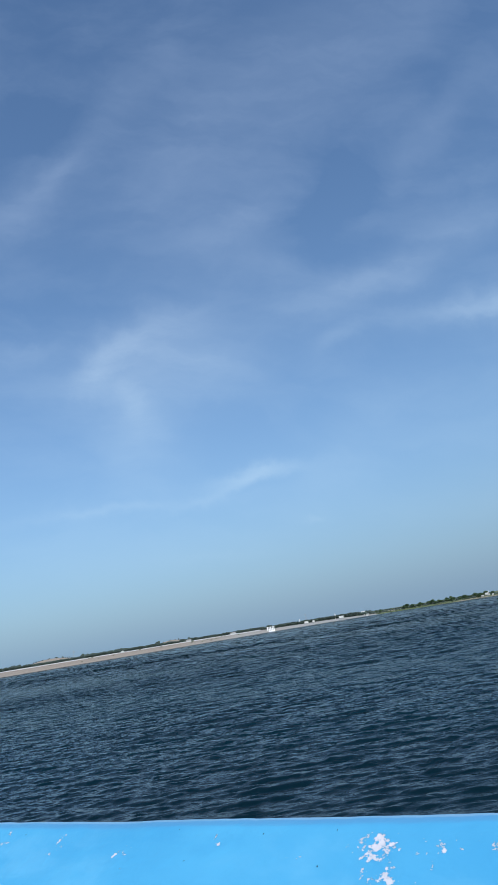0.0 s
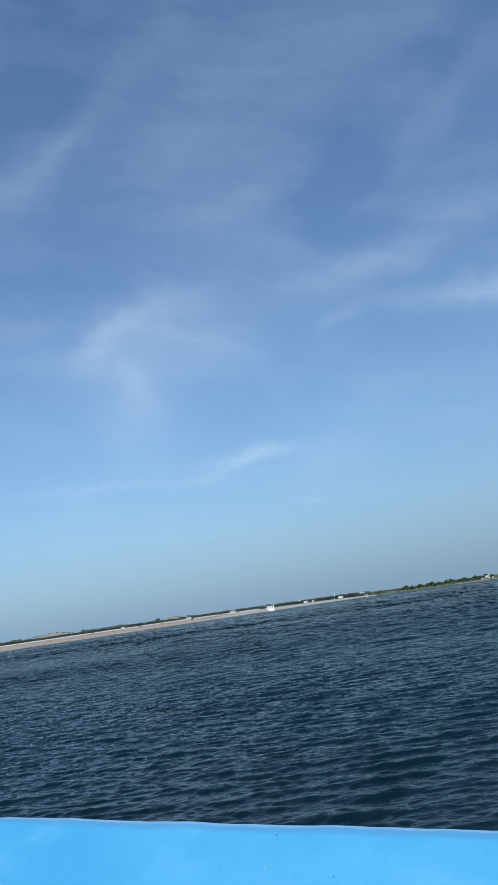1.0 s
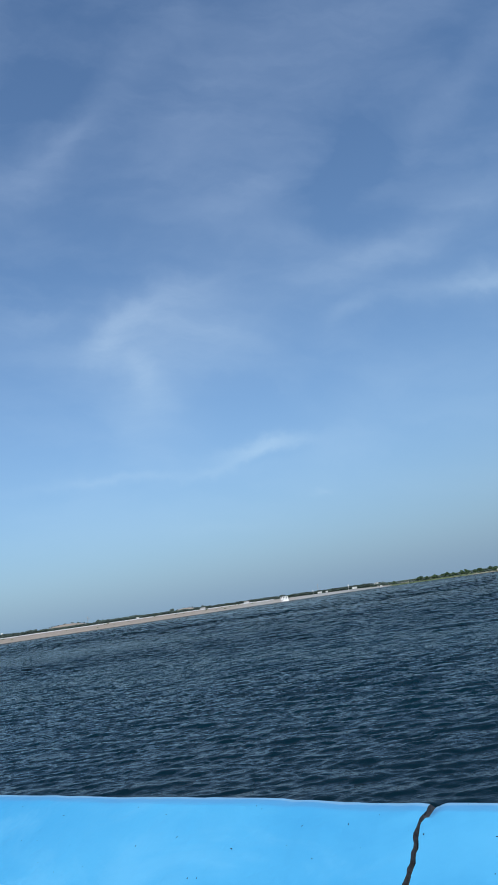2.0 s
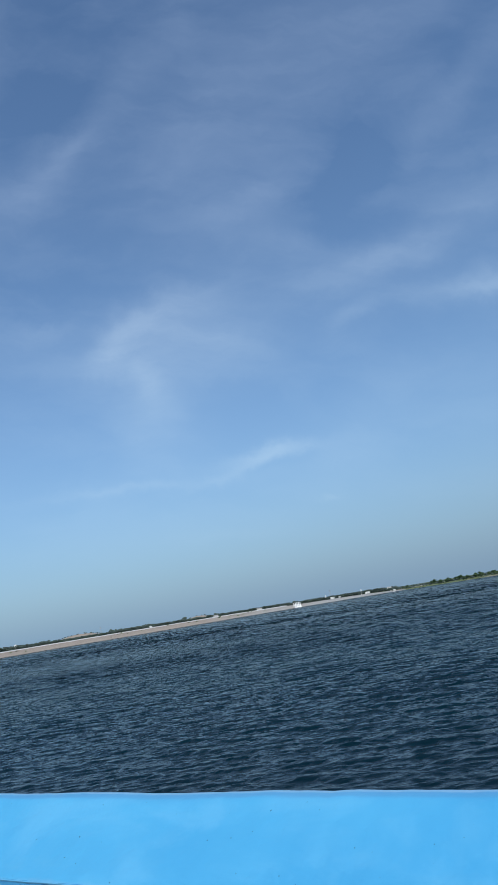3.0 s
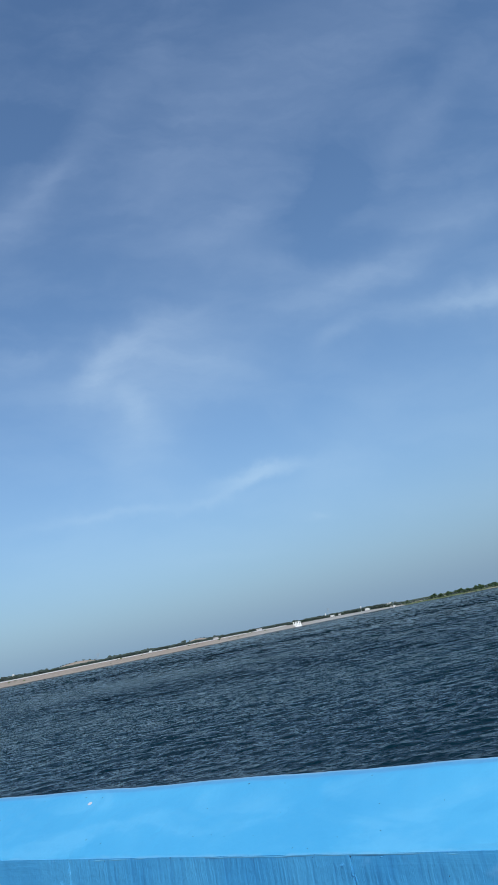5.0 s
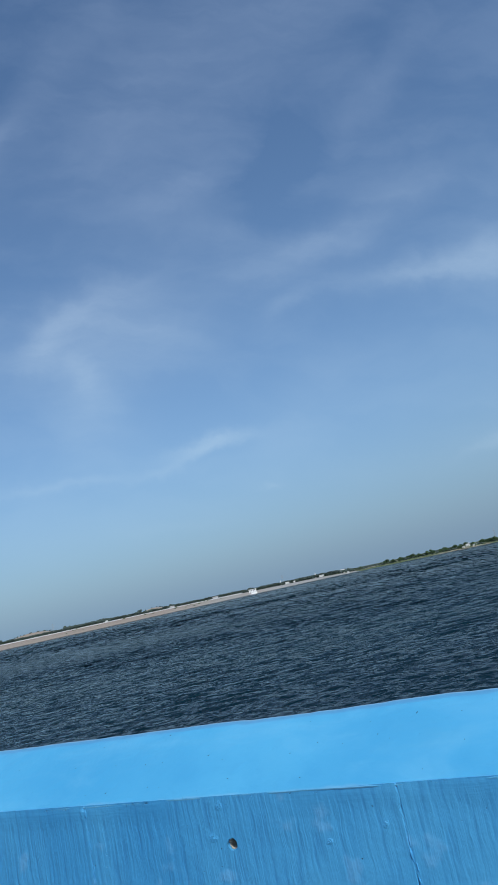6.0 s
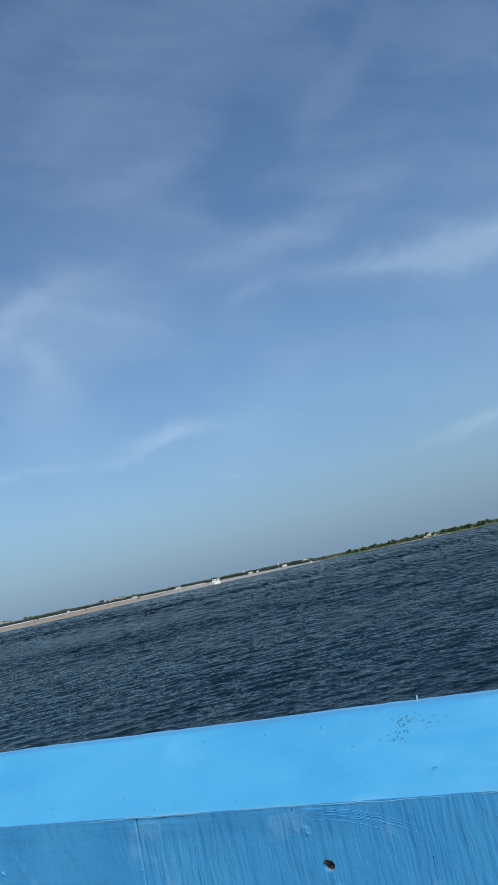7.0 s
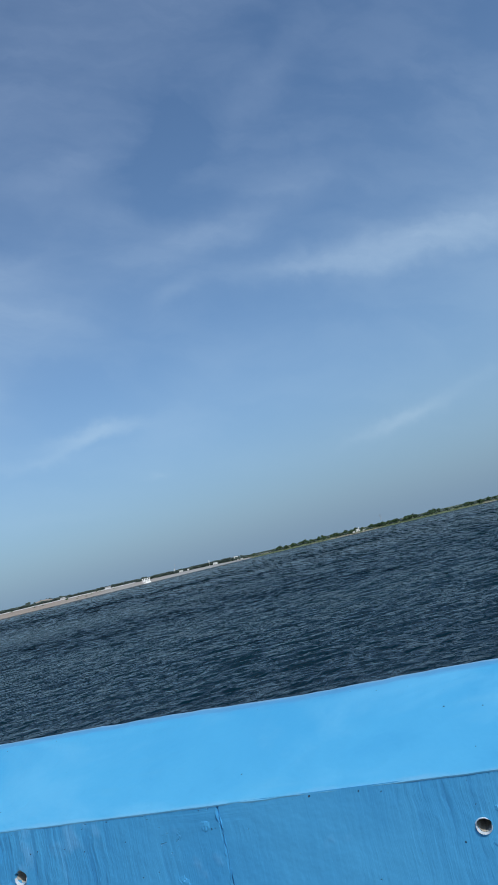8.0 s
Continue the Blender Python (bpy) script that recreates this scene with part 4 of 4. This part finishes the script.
def tree_kind(seed):
    """A broad tree about 7 m high: tapered trunk, limbs, crown of many clumps."""
    rng = random.Random(seed)
    tree = empty("tree")
    bm = bmesh.new()
    height = rng.uniform(2.2, 3.2)
    limbs = [((0, 0, -0.3), (rng.uniform(-0.3, 0.3), rng.uniform(-0.3, 0.3), height), 0.26, 0.16)]
    for _ in range(5):
        a = rng.random() * 6.283
        limbs.append((limbs[0][1], (math.cos(a) * rng.uniform(1.0, 2.0), math.sin(a) * rng.uniform(1.0, 2.0), height + rng.uniform(1.2, 2.6)), 0.13, 0.04))
    for a, b, r0, r1 in limbs:
        a, b = Vector(a), Vector(b)
        m = Matrix.Translation((a + b) / 2) @ (b - a).to_track_quat("Z", "Y").to_matrix().to_4x4()
        bmesh.ops.create_cone(bm, cap_ends=True, segments=7, radius1=r0, radius2=r1, depth=(b - a).length, matrix=m)
    part("trunk", bm, M_BARK, tree)
    rows = []
    for _ in range(46):
        a, q, h = rng.random() * 6.283, math.sqrt(rng.random()), rng.random()
        spread = 3.3 * math.sqrt(max(0.12, 1 - (1.7 * h - 0.75) ** 2)) * (0.7 + 0.5 * noise.noise(Vector((math.cos(a), math.sin(a), seed))))
        s = rng.uniform(0.45, 0.95)
        rows.append(((math.cos(a) * q * spread, math.sin(a) * q * spread, height - 0.6 + h * 3.8), (s, s, s * 0.75)))
    crown = new("crown", clumps_mesh("crown", rows, M_LEAF, 1))
    crown.parent = tree
    return tagged(tree, "broad green tree on the far lake shore", "tree", "trees on the far shore")


def build_trees():
    rng = random.Random(5)
    kinds = [tree_kind(s) for s in range(5)]
    used = set()
    spots = []
    for _ in range(215):
        az = rng.uniform(-6, 21.0)
        if noise.noise(Vector((az * 0.8, 0.5, 0))) < -0.42:
            continue
        spots.append((az, rng.uniform(12, 60)))
    for _ in range(46):
        spots.append((rng.uniform(22.6, 60.0), rng.uniform(28, 46)))
    for az in (24.6, 25.6, 27.6, 28.2, 30.9, 31.6, 33.2, 34.0, 38.9, 43.2):
        spots.append((az, rng.uniform(36, 60)))
    for az, out in spots:
        k = rng.randrange(5)
        size = rng.uniform(0.5, 1.02) * (1.0 if az > 6 else 0.85)
        m = Matrix.Translation(at_shore(az, out, ground_height(az, out))) @ Euler((0, 0, rng.random() * 6.28)).to_matrix().to_4x4()
        if k in used:
            ob = copy_thing(kinds[k], m)
        else:
            ob = kinds[k]
            ob.matrix_world = m
            used.add(k)
        ob.scale = (size * 1.4, size * 1.4, size)
    # scrub and distant woods
    rows = []
    for _ in range(7500):
        az = rng.uniform(-10, 62)
        bank = bank_share(az)
        out = rng.uniform(26, 130) if bank > 0.5 else rng.uniform(22, 200)
        g = ground_height(az, out)
        thick = noise.noise(Vector((az * 0.55, out * 0.01, 9.0))) + 0.5 * noise.noise(Vector((az * 2.3, 0, 2.0)))
        if thick < -0.48 and bank < 0.5:
            continue
        if bank < 0.5 and rng.random() < 0.45:
            continue
        if (43.6 < az < 48 or 35.6 < az < 37.8) and out > 40:
            continue
        h = rng.uniform(0.6, 1.4) * (1.15 + 0.4 * thick)
        lift = rng.uniform(0.4, 3.4) if bank > 0.5 else rng.uniform(0.0, 0.5)
        rows.append(((*at_shore(az, out).xy, g + h * 0.5 + lift), (h * rng.uniform(1.0, 1.7), h * rng.uniform(1.0, 1.7), h)))
    for _ in range(60):
        az, out = rng.choice((rng.gauss(45.2, 1.3), rng.gauss(36.8, 0.8), rng.gauss(41.2, 1.2))), rng.uniform(95, 116)
        h = rng.uniform(0.4, 1.0)
        rows.append(((*at_shore(az, out).xy, ground_height(az, out) + h * 0.4), (h * 1.3, h * 1.3, h)))
    # close low belt right behind the bank
    for _ in range(5200):
        az = rng.uniform(22.5, 62)
        out = rng.uniform(23, 42)
        mound = math.exp(-((az - 45.8) / 2.0) ** 2) + math.exp(-((az - 36.8) / 1.2) ** 2)
        top = 5.2 + 1.3 * noise.noise(Vector((az * 2.1, 0, 5.0))) + 0.9 * noise.noise(Vector((az * 9.0, 0, 1.0)))
        top += 1.6 * float(np.clip((az - 48) / 4, 0, 1)) - 0.5 * min(mound, 1.0) - 0.8 * float(np.clip((30 - az) / 3, 0, 1))
        g = ground_height(az, out)
        h = rng.uniform(0.5, 1.1)
        z = g + (max(top, 2.0) - h - g) * math.sqrt(rng.random())
        rows.append(((*at_shore(az, out).xy, z), (h * rng.uniform(1.0, 1.6), h * rng.uniform(1.0, 1.6), h)))
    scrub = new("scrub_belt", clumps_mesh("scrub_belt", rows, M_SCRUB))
    tagged(scrub, "belt of green scrub and woods behind the shore, distance haze in its colour", "scrub", kind="stuff")
    rows = []
    for _ in range(900):
        az = rng.uniform(-8, 21)
        out = rng.uniform(3, 24)
        if noise.noise(Vector((az * 1.3, out * 0.05, 4.0))) < -0.05:
            continue
        h = rng.uniform(0.25, 0.8)
        rows.append(((*at_shore(az, out).xy, ground_height(az, out) + h * 0.3), (h * 2.4, h * 2.4, h)))
    for _ in range(26):
        az = rng.choice((rng.gauss(51.5, 1.2), rng.gauss(33.5, 1.6), rng.gauss(42, 3)))
        out = rng.uniform(4, 13)
        h = rng.uniform(0.4, 0.9)
        rows.append(((*at_shore(az, out).xy, WATER_Z + 0.2 + out * 0.43 + h * 0.2), (h * 2.0, h * 2.0, h)))
    reeds = new("shore_bushes", clumps_mesh("shore_bushes", rows, M_REED))
    tagged(reeds, "low green bushes and reeds at the waterline", "bushes", kind="stuff")


build_trees()


# ---- buildings of the far shore ----
def facing(az, out, z):
    """A pose at the shore whose front (-y) looks back over the lake."""
    return Matrix.Translation(at_shore(az, out, z)) @ Euler((0, 0, radians(az))).to_matrix().to_4x4()


def small_building(name, label, m, w, d, h, floors=1, openings=3, pitched=False, category="building"):
    ob = empty(name, m)
    bm = bmesh.new()
    box(bm, -w / 2, w / 2, -d / 2, d / 2, -2.0, h)
    part("wall", bm, M_WHITE, ob)
    bm = bmesh.new()
    if pitched:
        vs = [bm.verts.new(c) for c in ((-w / 2 - 0.4, -d / 2 - 0.4, h), (w / 2 + 0.4, -d / 2 - 0.4, h), (w / 2 + 0.4, d / 2 + 0.4, h),
                                        (-w / 2 - 0.4, d / 2 + 0.4, h), (-w / 2 - 0.4, 0, h + 1.5), (w / 2 + 0.4, 0, h + 1.5))]
        for f in ((0, 1, 5, 4), (2, 3, 4, 5), (1, 2, 5), (3, 0, 4), (3, 2, 1, 0)):
            bm.faces.new([vs[i] for i in f])
        part("roof", bm, M_ROOF, ob)
    else:
        box(bm, -w / 2 - 0.25, w / 2 + 0.25, -d / 2 - 0.25, d / 2 + 0.25, h + 0.003, h + 0.22)
        box(bm, -w / 2, w / 2, -d / 2, -d / 2 + 0.2, h + 0.224, h + 0.8)
        part("roof", bm, M_WHITE, ob)
    for f in range(floors):
        z = 0.9 + f * (h / floors)
        for i in range(openings):
            x = -w / 2 + w * (i + 0.5) / openings
            door = f == 0 and i == openings // 2
            bm = bmesh.new()
            box(bm, x - 0.4, x + 0.4, -d / 2 - 0.03, -d / 2 + 0.1, 0.0 if door else z, 2.0 if door else z + 1.0)
            part("door" if door else "window", bm, M_GLASS, ob)
    return tagged(ob, label, category)


def sluice():
    """The white intake with leaning piers and an apron."""
    ob = empty("sluice_gate", facing(29.17, 5, WATER_Z) @ Matrix.Scale(0.8, 4))
    bm = bmesh.new()
    vs = [bm.verts.new(c) for c in ((-9.5, -9, -2), (8.5, -9, -2), (8.5, -9, 0.7), (-9.5, -9, 0.7), (-7.5, 9, -2), (7.5, 9, -2), (7.5, 9, 4.4), (-7.5, 9, 4.4))]
    for f in ((0, 1, 2, 3), (5, 4, 7, 6), (3, 2, 6, 7), (1, 5, 6, 2), (4, 0, 3, 7), (4, 5, 1, 0)):
        bm.faces.new([vs[i] for i in f])
    part("apron", bm, M_WHITE, ob, "whitewashed concrete apron")
    for i in range(5):
        x = -6.4 + i * 3.2
        bm = bmesh.new()
        vs = [bm.verts.new((x + s, y, z)) for s in (-0.7, 0.7) for y, z in ((-5.5, 0.3), (8, 0.3), (8, 9.2), (3.0, 9.2))]
        for f in ((0, 1, 2, 3), (7, 6, 5, 4), (0, 3, 7, 4), (3, 2, 6, 7), (2, 1, 5, 6), (1, 0, 4, 5)):
            bm.faces.new([vs[j] for j in f])
        bmesh.ops.recalc_face_normals(bm, faces=bm.faces[:])
        part("pier", bm, M_WHITE, ob)
        if i < 4:
            bm = bmesh.new()
            box(bm, x + 0.71, x + 2.49, 2.2, 2.8, 1.0, 6.6)
            part("gate_leaf", bm, M_PALE, ob, "grey steel gate leaf")
    bm = bmesh.new()
    box(bm, -8.0, 8.0, 4.5, 9.0, 9.203, 9.7)
    part("deck", bm, M_WHITE, ob)
    tagged(ob, "white concrete sluice with five piers on the lake bank", "sluice")


def slim_tower(az, out, height, radius, label):
    ob = empty("tower", facing(az, out, ground_height(az, out)))
    bm = bmesh.new()
    bmesh.ops.create_cone(bm, cap_ends=True, segments=12, radius1=radius, radius2=radius * 0.8, depth=height, matrix=Matrix.Translation((0, 0, height / 2)))
    part("shaft", bm, M_WHITE, ob, smooth=False)
    bm = bmesh.new()
    bmesh.ops.create_cone(bm, cap_ends=True, segments=12, radius1=radius * 1.25, radius2=radius * 1.25, depth=0.5, matrix=Matrix.Translation((0, 0, height * 0.8)))
    part("balcony", bm, M_WHITE, ob)
    bm = bmesh.new()
    bmesh.ops.create_uvsphere(bm, u_segments=12, v_segments=8, radius=radius * 0.95, matrix=Matrix.Translation((0, 0, height)))
    part("dome", bm, M_WHITE, ob, smooth=True)
    tagged(ob, label, "tower")


def pylon(az, out, height):
    ob = empty("pylon", facing(az, out, ground_height(az, out)))

    def bar(a, b, r=0.09):
        a, b = Vector(a), Vector(b)
        bm = bmesh.new()
        m = Matrix.Translation((a + b) / 2) @ (b - a).to_track_quat("Z", "Y").to_matrix().to_4x4()
        bmesh.ops.create_cone(bm, cap_ends=True, segments=5, radius1=r, radius2=r, depth=(b - a).length, matrix=m)
        return bm
    corners = ((-1, -1), (1, -1), (1, 1), (-1, 1))
    for cx, cy in corners:
        part("leg", bar((cx * 1.9, cy * 1.9, -0.5), (cx * 0.3, cy * 0.3, height), 0.12), M_STEEL, ob)
    for k in range(6):
        z0, z1 = height * k / 6, height * (k + 1) / 6
        s0, s1 = 1.9 - 1.6 * k / 6, 1.9 - 1.6 * (k + 1) / 6
        for i in range(4):
            a, b = corners[i], corners[(i + 1) % 4]
            part("brace", bar((a[0] * s0, a[1] * s0, z0), (b[0] * s1, b[1] * s1, z1), 0.07), M_STEEL, ob)
    for z in (0.78, 0.9):
        part("arm", bar((-3.2, 0, height * z), (3.2, 0, height * z), 0.1), M_STEEL, ob)
    tagged(ob, "thin steel lattice power pylon far behind the shore", "pylon", "power pylons")


sluice()
slim_tower(26.9, 26, 7.6, 0.7, "slim white round tower behind the bank")
slim_tower(24.15, 26, 8.2, 0.8, "slim white round tower with a small dome")
for spec in (
    ("shed", "long white shed on the bank crest", 32.1, 22, -1.6, 8, 6, 3.6, 1, 3, True),
    ("shed", "pale shed beside the dry mound", 35.5, 22, -1.8, 7, 6, 3.6, 1, 3, True),
    ("shed", "small white shed above the bank", 40.5, 22, -1.4, 3.4, 3, 3.4, 1, 2, False),
    ("shed", "small white shed behind the bank", 50.4, 46, -1.4, 2.6, 3, 7.6, 1, 2, False),
    ("house", "low white house with a flat roof behind the bank", 26.4, 24, -2.6, 6.5, 5, 3.6, 1, 4, False),
    ("house", "white house with a flat roof behind the bank", 25.85, 26, -2.6, 3.6, 5, 3.4, 1, 3, False),
    ("house", "long white house with a flat roof", 23.7, 25, -3.6, 7.5, 6, 4.2, 1, 5, False),
    ("house", "white house among the trees", 22.0, 60, -2.6, 7, 6, 5.0, 2, 3, False),
    ("hut", "small white hut at the waterline", 21.65, 3, WATER_Z + 0.5, 3.6, 3, 2.2, 1, 2, False),
    ("house", "small white house among shore trees", 12.55, 26, -3.2, 4.4, 4, 3.0, 1, 2, False),
    ("shed", "low white shed at the waterline", 12.85, 10, WATER_Z + 1.0, 3.4, 3, 1.7, 1, 1, False),
    ("shed", "low white shed among shore bushes", 12.1, 12, WATER_Z + 1.0, 2.4, 2, 1.6, 1, 1, False),
):
    name, label, az, out, z, w, d, h, floors, openings, pitched = spec
    small_building(name, label, facing(az, out, z), w, d, h, floors, openings, pitched)
slim_tower(12.4, 34, 5.6, 0.5, "short white tower beside the shore house")
pylon(44.3, 240, 17.0)
pylon(26.6, 320, 19.0)
pylon(10.3, 300, 18.0)
